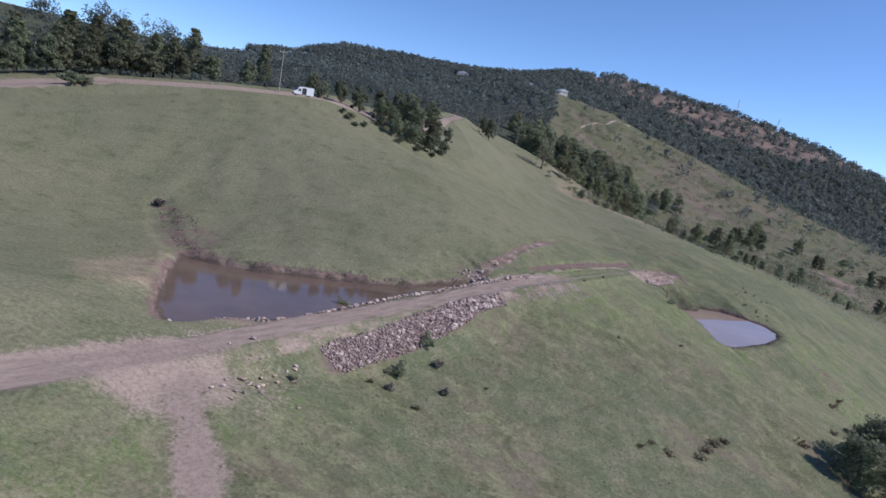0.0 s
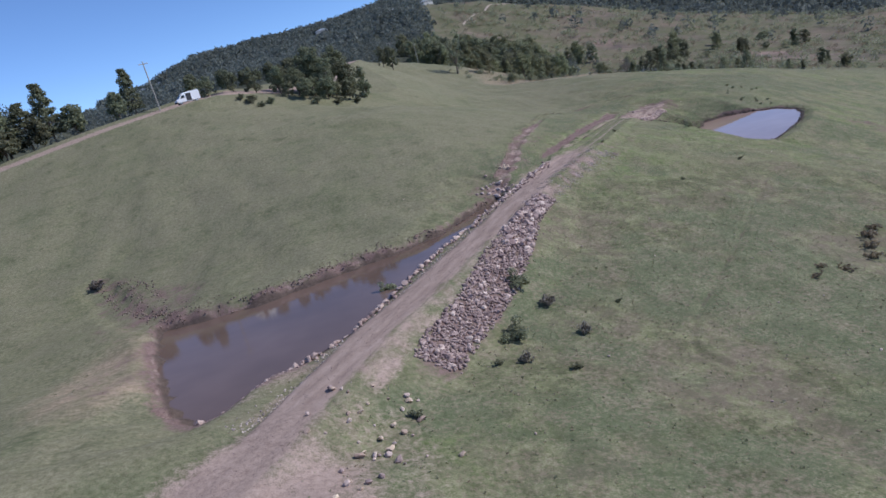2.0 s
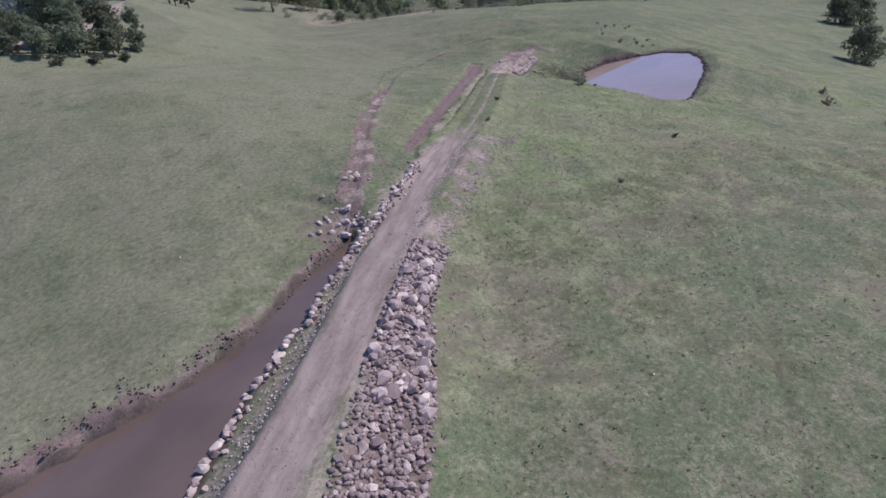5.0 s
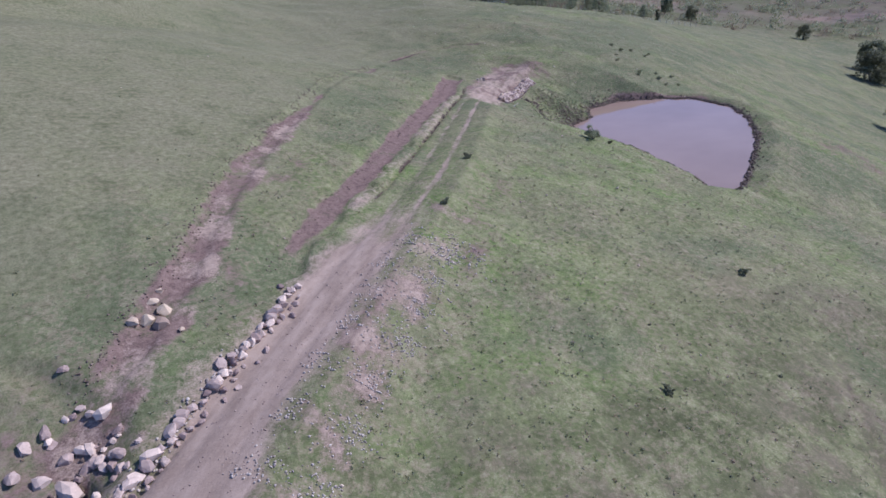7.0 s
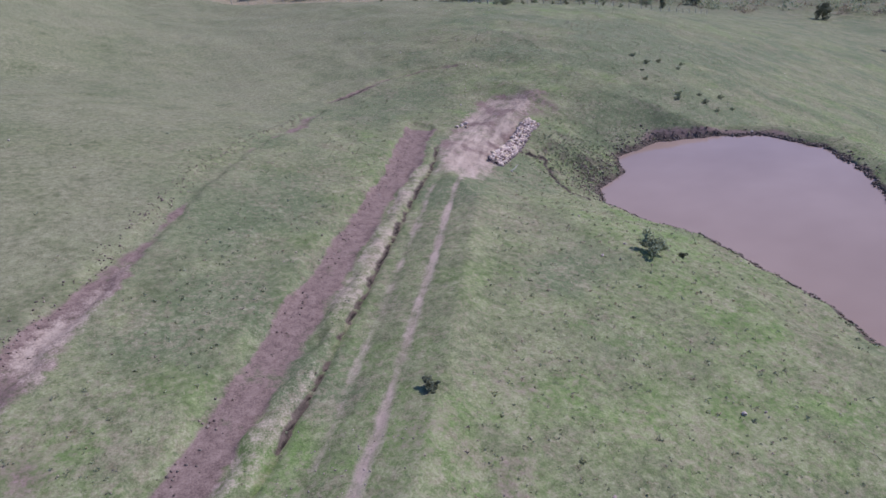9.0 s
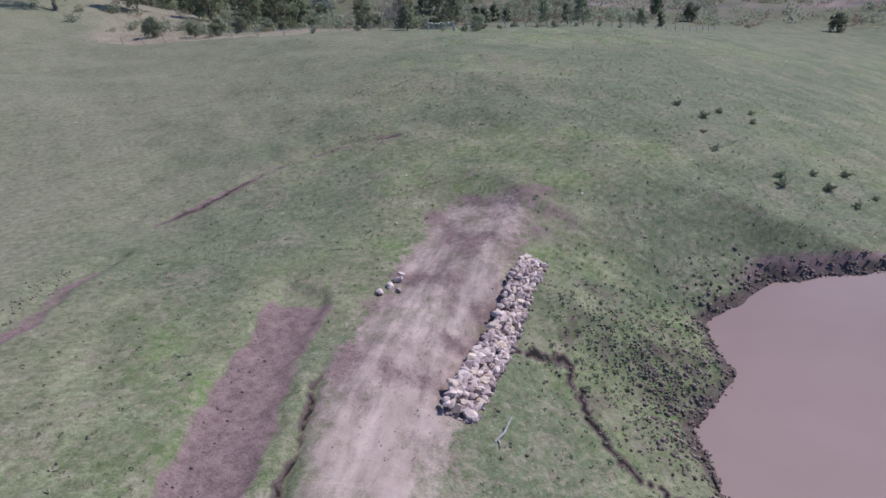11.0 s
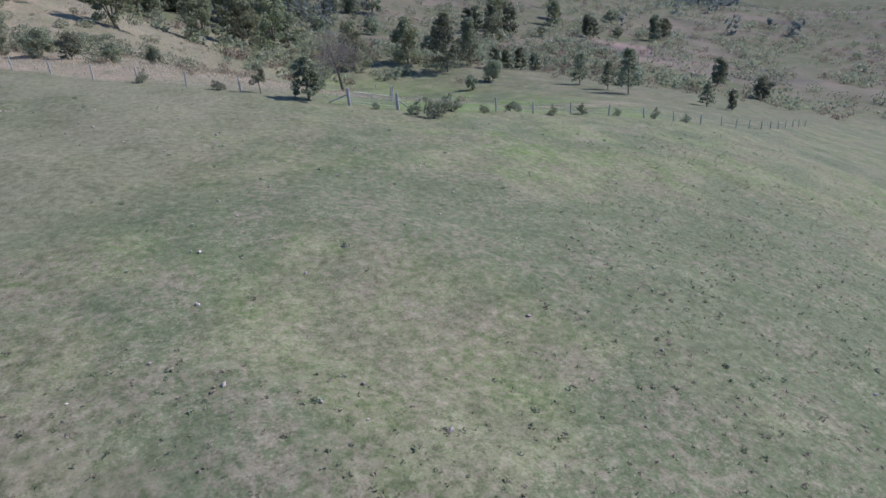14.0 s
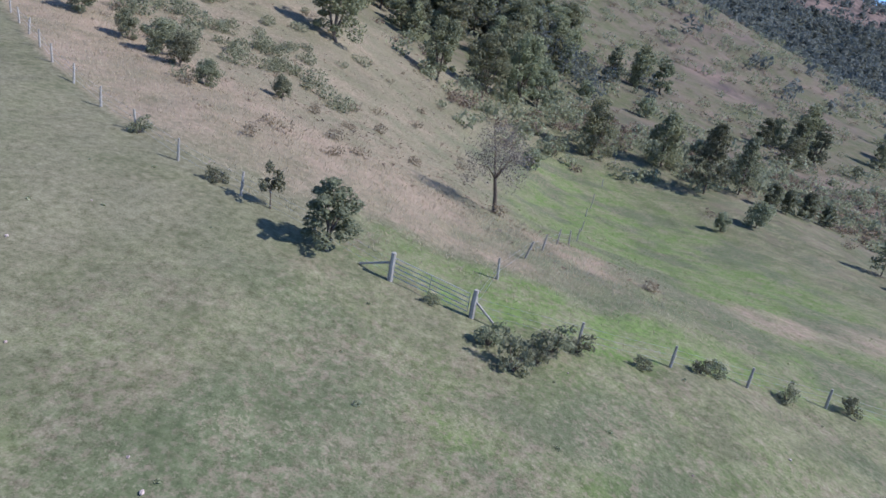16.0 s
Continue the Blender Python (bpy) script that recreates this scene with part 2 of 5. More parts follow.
KNOLLS = [(158, 344, 4.0), (3, 225, 6.9), (-47, 109, -4.0), (118, 312, -4.5), (112, 266, -4.3), (-21, 189, 1.6),
          (38, 295, -4.0), (196, 337, -3.4), (53, 174, -4.8), (-7, 200, -4.9), (99, 134, -2.4), (170, 343, -1.0),
          (79, 311, 1.7), (144, 240, 1.2), (74, 248, 3.0), (49, 246, -2.5), (42, 77, -0.5), (82, 183, 1.5),
          (105, 201, -1.9), (-40, 240, -5.5), (-60, 0, -5.0), (22, 289, 2.0), (49, 314, 1.8), (27, 128, 0.3),
          (-100, 220, -3.3), (20, 160, 3.8), (124, 196, 0.4), (64, 178, 1.4), (78, 166, 1.4), (12, 75, 0.3), (150, 228, -3.2), (172, 212, 2.6), (136, 234, 2.4)]


def ease(a, b, v):
    s = np.clip((v - a) / (b - a), 0, 1)
    return s * s * (3 - 2 * s)


def near_land(x, y):
    z = PLANE[0] + PLANE[1] * x / 100 + PLANE[2] * y / 100
    for a, b, h in SWELLS:
        z = z + h * np.exp(-((x - a) ** 2 + (y - b) ** 2) / (2 * 58.0 ** 2))
    for a, b, h in KNOLLS:
        z = z + h * np.exp(-((x - a) ** 2 + (y - b) ** 2) / (2 * 22.0 ** 2))
    return z


# Far country by bearing (degrees east of +y): slope angles at 420 m, at the spur (800 m) and at the main ridge (1500 m).
BEARINGS = (-180, -60, -36, -30, -26, -22, -14, -10, -6, 0, 5, 9, 14, 19, 24, 28, 32, 36, 40, 46, 60, 100, 180)
VALLEY = (-3, -1.5, -1.2, -0.6, 0.4, 1.6, 2.2, 2.2, 2.2, 1.8, 0.8, -0.4, -2.4, -4.3, -5.3, -5.8, -6.3, -7.2, -8.0, -9.0, -10, -9, -3)
SPUR = (-1, -0.8, -0.6, 0.2, 1.2, 2.4, 3.2, 3.4, 3.6, 4.0, 4.6, 5.2, 4.1, 2.6, 0.9, -0.5, -1.9, -3.0, -3.8, -4.5, -5, -4, -1)
RIDGE = (0, -0.5, -0.2, 0.8, 1.9, 3.3, 4.4, 5.7, 5.8, 5.8, 6.0, 6.9, 7.2, 6.3, 5.6, 4.6, 3.3, 1.8, -0.4, -1.2, -1.4, -1.2, 0)


def far_land(x, y):
    r = np.hypot(x, y) + 1e-6
    az = np.degrees(np.arctan2(x, y))
    e0, e1, e2 = (np.interp(az, BEARINGS, t) for t in (VALLEY, SPUR, RIDGE))
    el = e0 + (e1 - e0) * ease(330, 800, r) - 0.35 * np.exp(-((r - 890) / 60) ** 2) + (e2 - e1) * ease(840, 1500, r)
    z = 23 + np.minimum(r, 1500) * np.tan(np.radians(el))
    return z + (-45 - z) * ease(1560, 3000, r)


def land(x, y):
    r = np.hypot(x, y - 20)
    k = ease(290, 430, r)
    z = near_land(x, y) * (1 - k) + far_land(x, y) * k
    return z
# Farm track over the dam wall (x, y, z along its crown), its branch, the gravel road on the crest, ponds and gullies.
TRACK = [(-36, 20, 4.0), (-26, 37, 3.2), (-22.5, 43, 2.8), (-18.5, 49, 2.3), (-15.2, 56, 1.8), (-11, 64.5, 1.3),
         (-6.5, 70.8, 1.1), (-2, 77.5, 1.05), (3.6, 85.3, 1.05), (9, 93.2, 1.15), (13.5, 99, 1.25), (18.3, 104.8, 1.3),
         (23.2, 110.8, 1.3), (27.5, 115.5, 1.2), (33.4, 122.7, 1.1), (38.9, 130.7, 0.8), (45.8, 141.3, 0.0),
         (51, 149.6, -1.0), (56, 156, -1.8), (60.5, 160.8, -2.2), (65, 165.4, -2.6)]
BRANCH = [(-20, 48, 2.4), (-15.8, 44.5, 1.5), (-12.6, 38.5, 0.7), (-10.2, 34, 0.2), (-7.5, 27, -0.6), (-5, 18, -1.0)]
ROAD = [(-190, 50, 6), (-150, 90, 9), (-120, 120, 12.5), (-97, 142, 16.4), (-82, 158, 21.2), (-58, 170, 24.6), (-40, 179, 26.4),
        (-24, 192, 27.2), (-10, 212, 27.3), (-2, 245, 28.5), (3, 290, 31), (6, 330, 33.2), (-4, 380, 36), (-30, 440, 40)]
POND_A = [(8.9, 101.5), (3.8, 98), (-1, 92.8), (-6, 90.2), (-10, 89.2), (-15, 88), (-20.5, 86.3), (-26, 85.8), (-33, 86.8),
          (-31, 79), (-29.5, 74), (-27, 66), (-25, 62), (-23.3, 59.7), (-21.4, 61.6), (-19, 65), (-16, 66.6), (-13, 69.4),
          (-10, 74), (-5.5, 81.3), (-2.3, 86.2), (2, 91.4), (5, 95.3), (7.3, 98.4)]
POND_B = [(65, 150), (68.6, 150.8), (71.3, 154.8), (76.5, 155), (81, 151.5), (84, 147.5), (84, 142), (81.2, 136.3), (75.6, 130),
          (67.5, 123.8), (63.4, 121.2), (61.7, 120.7), (61.2, 122.4), (62.8, 126), (63.4, 131), (64.2, 137), (63.3, 142), (63.2, 147)]
LEVEL_A, LEVEL_B = 0.0, -7.95
GULLY_A = [(9, 103, 0), (11.7, 107.6, 0), (13.9, 111.8, 0), (15.2, 115.1, 0), (17.4, 120.3, 0), (19.4, 124.5, 0), (22.4, 129.6, 0), (24.3, 133.2, 0),
           (27.6, 139.2, 0), (32.7, 149.6, 0), (38, 158.5, 0), (42.2, 164.5, 0), (44, 168.8, 0), (46.2, 171.7, 0)]
GULLY_B = [(18.6, 112.2, 0), (20.2, 114.4, 0), (22.5, 117.7, 0), (25.2, 120.8, 0), (29.7, 126.4, 0), (34.9, 133.5, 0), (40.1, 141.2, 0), (47.2, 151.8, 0), (50.2, 157, 0), (52.4, 160.6, 0), (53.2, 161.8, 0)]
GULLY_C = [(48.6, 176.4, 0), (51.8, 177.8, 0), (55, 180, 0), (58.3, 181.8, 0), (63, 182.2, 0), (67, 180.6, 0)]
GULLY_D = [(-33, 86.5, 0), (-37, 91, 0), (-40.5, 97, 0), (-44, 103.5, 0), (-46.5, 108, 0)]
CRACK = [(58.8, 155.6, 0), (60.4, 155.2, 0), (61.4, 154.6, 0), (62.2, 154.4, 0), (61.5, 153.2, 0), (60.6, 151.3, 0), (60.2, 148.9, 0), (61.0, 146.5, 0)]
RUT = [(46, 98.5, 0), (34, 85.5, 0), (24, 74.5, 0), (15.5, 65.6, 0), (11.8, 61, 0), (11, 58.2, 0), (12, 55.6, 0), (14.5, 53, 0)]


# Where the smooth grey upper pasture meets the greener lower one.
SPLIT = [(-60, -20, 0), (-26, 37, 0), (2, 100, 0), (12, 116, 0), (32, 154, 0), (48, 174, 0), (65, 194, 0), (83, 211, 0), (96, 228, 0), (110, 300, 0)]


def along(x, y, line):
    """Signed distance to a line of (x, y, z), positive on its right, with the height and the way gone at the nearest place."""
    best, side, zz, ss, gone = np.full(np.shape(x), 1e9), np.zeros(np.shape(x)), np.zeros(np.shape(x)), np.zeros(np.shape(x)), 0.0
    for (ax, ay, az), (bx, by, bz) in zip(line, line[1:]):
        dx, dy = bx - ax, by - ay
        n = math.hypot(dx, dy)
        t = np.clip(((x - ax) * dx + (y - ay) * dy) / (n * n), 0, 1)
        d = np.hypot(x - ax - t * dx, y - ay - t * dy)
        near = d < best
        best = np.where(near, d, best)
        side = np.where(near, np.sign((x - ax) * dy - (y - ay) * dx), side)
        zz, ss = np.where(near, az + t * (bz - az), zz), np.where(near, gone + t * n, ss)
        gone += n
    return best * np.where(side == 0, 1, side), zz, ss


def shore(x, y, outline):
    """Distance to a closed outline, negative inside it."""
    ring = [(a, b, 0) for a, b in outline] + [(*outline[0], 0)]
    d = np.abs(along(x, y, ring)[0])
    inside = np.zeros(np.shape(x), bool)
    for (ax, ay, _), (bx, by, _) in zip(ring, ring[1:]):
        cut = (ay > y) != (by > y)
        inside ^= cut & (x < (bx - ax) * (y - ay) / ((by - ay) or 1e-9) + ax)
    return np.where(inside, -d, d)


def ripple(x, y, size, seed):
    """A cheap smooth noise of about that wavelength, from -1 to 1."""
    z = 0
    for k in range(5):
        a = seed * 1.7 + k * 2.39996
        f = (0.8 + 0.13 * k) * 2 * math.pi / size
        z = z + np.sin((x * math.cos(a) + y * math.sin(a)) * f + seed * 3.1 + 5 * np.sin((x * math.sin(a * 1.3) - y * math.cos(a * 1.3)) * f * 0.31 + k))
    return z / 5


def ground(x, y):
    x, y = np.asarray(x, float), np.asarray(y, float)
    z = land(x, y)
    r = np.hypot(x - 30, y - 120)
    z = z + 3.2 * np.exp(-((x + 34) ** 2 + (y - 46) ** 2) / (2 * 15.0 ** 2))
    z = z + ripple(x, y, 23, 1) * 0.35 + ripple(x, y, 7, 2) * 0.09 + ripple(x, y, 2.3, 3) * 0.025
    z = z + ripple(x, y, 130, 4) * 5 * ease(330, 700, r) + ripple(x, y, 48, 5) * 1.6 * ease(330, 600, r)
    d, zc, s = along(x, y, ROAD)
    e = np.maximum(0, np.abs(d) - 3.6)
    z = np.clip(z, zc + np.where(d > 0, -0.55 * e, np.where(e < 4, 0.35 * e, 1.4 - 0.3 * (e - 4))), zc + np.where(d > 0, -0.07 * np.minimum(e, 14) + 0.9 * np.maximum(0, e - 14), np.minimum(0.45 * e, 1.6) - np.minimum(14, 0.09 * np.maximum(0, e - 16)) * ease(-50, -78, x) + 60 * ease(95, 240, e)))
    d, zc, s = along(x, y, BRANCH)
    e = np.maximum(0, np.abs(d) - 1.8)
    z = np.clip(z, zc - 0.3 * e, zc + 0.3 * e)
    d, zc, s = along(x, y, TRACK)
    e = np.maximum(0, np.abs(d) - 2.0)
    z = np.clip(z, zc - np.where(d > 0, 0.6, 0.7) * e, zc + 0.3 * e + 0.05)
    z = z - 0.07 * np.exp(-((np.abs(d + worn_side(s)) - 0.85) / 0.3) ** 2)
    for line, deep, wide in ((GULLY_D, 0.35, 2.0), (GULLY_A, 0.2, 0.7), (GULLY_B, 0.3, 1.2), (GULLY_C, 0.16, 0.5), (CRACK, 0.55, 0.28), (RUT, 0.12, 0.35)):
        d, _, s = along(x, y, line)
        d = d + 0.5 * wide * ripple(x, y, 3.1, 6)
        z = z - deep * np.exp(-(np.maximum(0, np.abs(d) - 0.4 * wide) / (0.6 * wide)) ** 4) + 0.12 * deep * np.exp(-((np.abs(d) - 1.9 * wide) / wide) ** 2)
    d, _, s = along(x, y, GULLY_B)
    z = z - 0.3 * np.exp(-((d - 2.15 + 0.1 * ripple(x, y, 1.9, 12)) / 0.17) ** 2) * ease(8, 14, s) * ease(57, 53, s)
    for outline, level, bank, rise in ((POND_A, LEVEL_A, 0.8, 0.42), (POND_B, LEVEL_B, 0.6, 0.5)):
        d = shore(x, y, outline)
        d = d + (0.3 + 0.45 * ease(5, 9, np.abs(along(x, y, TRACK)[0])) * (level == 0)) * ripple(x, y, 4.3, 7) + 0.2 * ripple(x, y, 1.6, 8)
        o = np.maximum(0, d)
        z = np.where(d < 0, np.minimum(z, level - 0.06 - 0.3 * np.minimum(-d, 4)),
                     np.clip(z, level + 0.03 + 0.15 * np.minimum(o, 2) - 0.5 * np.maximum(0, o - 2.5), level + 0.03 + bank * ease(0.1, 1.0, o) + rise * np.maximum(0, o - 0.9)))
    return z


def worn_side(s):
    """How far the worn line of the track lies left of its crown."""
    return np.interp(s, (60, 88, 97, 112, 150, 157, 165, 170), (0.3, 0.15, 0.9, 0.75, 0.7, 0.2, 0.3, 0.0))


GRID = []


def gz(x, y):
    """The height of the ground sheet at a spot."""
    gx, gy, z = GRID
    i, j = int(np.clip(np.searchsorted(gx, x) - 1, 0, len(gx) - 2)), int(np.clip(np.searchsorted(gy, y) - 1, 0, len(gy) - 2))
    u, v = (x - gx[i]) / (gx[i + 1] - gx[i]), (y - gy[j]) / (gy[j + 1] - gy[j])
    return float((z[j, i] * (1 - u) + z[j, i + 1] * u) * (1 - v) + (z[j + 1, i] * (1 - u) + z[j + 1, i + 1] * u) * v)


def steps(a, b, pitch, low, high, grow, most, core=()):
    """Lines of a grid: even between a and b (or those of core), then ever wider out to low and high."""
    core = list(core) if len(core) else list(np.arange(a, b + pitch / 2, pitch))
    for end, sign in ((high, 1), (low, -1)):
        p, at = pitch, core[-1] if sign > 0 else core[0]
        while (at - end) * sign < 0:
            p = min(p * grow, most)
            at += p * sign
            core = core + [at] if sign > 0 else [at] + core
    return np.array(core)


def brown_top(bearing, up):
    """The open brown slope along the top of the main ridge, by bearing and slope angle."""
    low = np.interp(bearing, (10, 10.7, 15.9, 21.8, 28.4, 32, 34), (7.3, 6.9, 5.4, 3.9, 2.8, 2.7, 2.2))
    return np.maximum(ease(low - 0.3, low + 0.4, up) * ease(9.5, 11, bearing) * ease(35, 32, bearing), ease(5.0, 5.5, up) * ease(-13, -11, bearing) * ease(-5, -7, bearing))


def make_ground():
    gx, gy = steps(-46, 128, 0.5, -560, 1000, 1.06, 20), steps(18, 240, 0.5, -60, 1560, 1.06, 18)
    gx, gy = steps(0, 0, 130, -4300, 4300, 1, 130, gx), steps(0, 0, 130, -3000, 4600, 1, 130, gy)
    gx, gy = np.union1d(gx, np.arange(8.25, 70, 0.5)), np.union1d(gy, np.arange(100.25, 186, 0.5))
    x, y = np.meshgrid(gx, gy)
    z = ground(x, y)
    GRID.extend((gx, gy, z))
    nx, ny = len(gx), len(gy)
    me = bpy.data.meshes.new("ground")
    i = np.arange(nx * ny).reshape(ny, nx)
    quads = np.stack([i[:-1, :-1], i[:-1, 1:], i[1:, 1:], i[1:, :-1]], -1).reshape(-1, 4)
    me.vertices.add(nx * ny)
    me.vertices.foreach_set("co", np.stack([x, y, z], -1).astype(np.float32).ravel())
    me.loops.add(quads.size)
    me.loops.foreach_set("vertex_index", quads.ravel().astype(np.int32))
    me.polygons.add(len(quads))
    me.polygons.foreach_set("loop_start", np.arange(0, quads.size, 4, dtype=np.int32))
    me.polygons.foreach_set("use_smooth", np.ones(len(quads), bool))
    me.update()
    r, bearing = np.hypot(x, y), np.degrees(np.arctan2(x, y))
    da, db = shore(x, y, POND_A), shore(x, y, POND_B)
    dt, _, st = along(x, y, TRACK)
    dn = np.abs(along(x, y, BRANCH)[0])
    dr = np.abs(along(x, y, ROAD)[0])
    dg, dh, dc = (along(x, y, g)[0] for g in (GULLY_A, GULLY_B, GULLY_C))
    dk, du = np.abs(along(x + 0.3 * ripple(x, y, 1.7, 24), y + 0.3 * ripple(x, y, 1.4, 25), CRACK)[0]), np.abs(along(x, y, RUT)[0])
    rag = 0.5 * ripple(x, y, 5.3, 11) + 0.5 * ripple(x, y, 1.9, 12)
    tear = ripple(x, y, 6.7, 21) + 0.7 * ripple(x, y, 2.9, 22)
    dw = dt + worn_side(st)
    ad = np.abs(dw) + 0.35 * rag + 0.5 * tear * ease(166, 176, st)
    wide = 1.42 + 0.8 * ease(42, 22, st) + 0.75 * ease(158, 166, st)
    soil = 1.15 - 0.5 * ease(wide - 0.4, wide + 0.5, ad) - 0.75 * ease(wide + 0.3, wide + 2.0, ad)
    soil = soil * (1 - 0.8 * ease(107, 121, st) + 0.8 * ease(150, 161, st)) * ease(184, 176, st + 3 * tear)
    soil = np.maximum(soil, (0.50 + 0.35 * rag + 0.24 * (dw > 0)) * np.exp(-((np.abs(dw) - 0.85) / 0.34) ** 2) * ease(100, 112, st) * ease(168, 150, st))
    soil = np.maximum(soil, 0.95 - ease(0.6, 2.6, dn + 0.9 * rag))
    soil = np.maximum(soil, (0.8 + 0.2 * rag) * ease(8.5, 3.5, np.hypot(x + 17.6, y - 45.5) + rag))
    verge = 2.0 * ease(250, 225, y)
    soil = np.maximum(soil, 1.4 * ease(3.6 + verge, 1.2 + verge, np.abs(along(x, y, ROAD)[0] + 0.4 * verge)))
    dam = ease(30, 42, st) * ease(112, 96, st)
    top, low = np.interp(st, (47, 60, 70, 80, 86), (4.1, 3.3, 2.4, 1.9, 2.0)), np.interp(st, (47, 66, 74, 81, 88), (6.8, 6.3, 5.2, 4.0, 3.8))
    face = ease(top - 0.8, top + 0.5, dt) * ease(low + 1.0, low - 0.5, dt) * ease(44, 50, st) * ease(92, 86, st)
    soil = np.maximum(soil, (0.58 + 0.25 * rag) * ease(2.2, 0.4, np.abs(dt + 3.0)) * dam)
    soil = np.maximum(soil, (0.40 + 0.35 * tear) * ease(2.8, 0.6, np.abs(dt - 2.6)) * ease(84, 92, st) * ease(124, 112, st))
    soil = np.maximum(soil, (0.42 + 0.3 * rag) * ease(6.5, 1, np.hypot(x + 11.5, (y - 49) * 0.55)))
    soil = np.maximum(soil, (0.56 + 0.32 * tear) * ease(1.2, 1.8, dt) * ease(4.4, 3.2, dt) * ease(34, 42, st) * ease(102, 92, st))
    soil = np.maximum(soil, (0.5 + 0.3 * rag) * ease(4.5, 2.0, da) * ease(-9.5, -7.5, dt) * (dt < -1) * ease(34, 40, st) * ease(60, 52, st))
    torn = ease(-0.2, 0.7, tear) * ease(156, 165, st) * ease(4.5, 2.5, np.abs(dt))
    soil = soil * (1 - 0.7 * torn) * (1 - 0.4 * ease(156, 164, st) * (np.abs(dt) < 6))
    red_end = (0.75 + 0.3 * tear) * ease(154, 163, st) * ease(3.6, 2.2, np.abs(dw) + 0.4 * rag) * ease(184, 176, st + 3 * tear)
    sa, sb = along(x, y, GULLY_A)[2], along(x, y, GULLY_B)[2]
    chop = ripple(x, y, 6.1, 16) + 0.6 * ripple(x, y, 2.7, 17)
    wa = np.interp(sa, (0, 12, 30, 38, 44, 62, 70, 76, 80), (1.3, 1.2, 1.05, 0.7, -0.1, -0.2, 0.4, 0.55, 0.15)) + 0.3 * chop
    wl, wr = np.interp(sb, (0, 8, 44, 52, 60), (0.3, 0.75, 0.8, 1.2, 1.2)), np.interp(sb, (0, 8, 44, 52, 60), (0.3, 0.8, 0.9, 1.35, 1.35))
    red = np.maximum((0.75 + 0.4 * chop) * ease(wa + 0.5, wa - 0.3, np.abs(dg - 0.3)), (0.95 + 0.25 * rag) * ease(-wl - 0.3, -wl + 0.2, dh + 0.15 * chop) * ease(wr + 0.5, wr - 0.3, dh + 0.3 * chop) * ease(0, 4, sb) * ease(61, 59.5, sb + 0.6 * rag))
    soil = np.maximum(soil, (0.48 + 0.45 * tear) * ease(wa + 0.4, wa - 0.4, np.abs(dg - 0.55)) * ease(46, 32, sa))
    soil = np.maximum(soil, (0.48 + 0.35 * chop) * ease(wr - 0.3, wr + 0.3, dh) * ease(2.3, 1.9, dh) * ease(4, 10, sb) * ease(54, 48, sb))
    red = np.maximum(red, (0.7 + 0.45 * chop) * ease(0.7, 0.2, np.abs(dc + 0.3 * chop)))
    red = np.maximum(red, 0.8 * face)
    red = np.maximum(red, np.maximum(0.85 * torn, red_end))
    worn = ease(-1, 0.5, dg) * ease(6.5, 2.5, dg) * ease(2, 8, sa) * ease(46, 30, sa)
    red = np.maximum(red, (0.3 + 0.25 * tear) * worn)
    red = np.maximum(red, (0.52 + 0.35 * tear) * ease(2.9, 0.8, np.abs(dt - 2.6)) * ease(82, 90, st) * ease(116, 108, st))
    red = np.maximum(red, (0.3 + 0.3 * tear) * ease(3.6, 1.5, np.abs(dt - 3)) * ease(104, 112, st) * ease(140, 124, st))
    red = np.maximum(red, (0.5 + 0.3 * rag) * np.exp(-((x - 88) ** 2 + (y - 126) ** 2) / 40))
    red = np.maximum(red, (0.65 + 0.3 * rag) * ease(4.5, 1.5, np.hypot(x - 67.6, y - 164.4)))
    red = np.maximum(red, (0.8 + 0.4 * rag) * ease(np.interp(x, (-12, -2), (2.4, 1.4)), np.interp(x, (-12, -2), (0.7, 0.3)), da + 0.7 * chop) * (da > -1) * (dt < -5))
    red = np.maximum(red, (0.5 + 0.5 * chop) * ease(4.5, 0.8, np.abs(along(x, y, GULLY_D)[0] - 1.5 + 0.8 * chop)))
    red = np.maximum(red, (0.5 + 0.4 * rag) * ease(9, 3, np.hypot(x + 35, (y - 92) * 0.7)))
    red = np.maximum(red, (0.35 + 0.35 * chop) * ease(6.0, 1.5, np.hypot(x + 32, (y - 74) * 0.45)))
    soil = np.maximum(soil, (0.40 + 0.4 * chop) * ease(1.2, 0.6, da + 0.4 * rag) * (da > 0.3) * (dt < -5))
    red = np.maximum(red, (0.85 + 0.3 * rag) * ease(2.0, 0.9, db + 0.3 * rag) * ease(73, 77, x) * ease(92, 86, x) * (y > 146))
    red = np.maximum(red, (0.5 + 0.4 * rag) * ease(6, 1, np.hypot((x - 9) * 0.8, (y - 103) * 0.8)))
    mud = np.maximum(ease(1.1, 0.1, da + 0.3 * rag), ease(1.3, 0.1, db + 0.5 * rag))
    mud = np.maximum(mud, (0.34 + 0.3 * tear + 0.2 * rag) * ease(9, 4, np.hypot((x - 63) * 1.1, (y - 151) * 0.8)) * (db > 0) * (dt > 5))
    # Broken dark line along the middle of gully C.
    mud = np.maximum(mud, (1.3 * ease(0.32, 0.05, np.abs(dc + 0.3 * chop)) * ease(-0.6, 0.3, chop)))
    mud = np.maximum(mud, (0.45 + 0.5 * rag) * ease(5.5, 2, np.hypot(x - 66, (y - 153.5) * 0.6)) * (db > 0))
    # Earth crack: pushed past 1 so the gap's inner shade is coloured in.
    mud = np.maximum(mud, 1.7 * ease(0.22, 0.04, dk + 0.06 * rag))
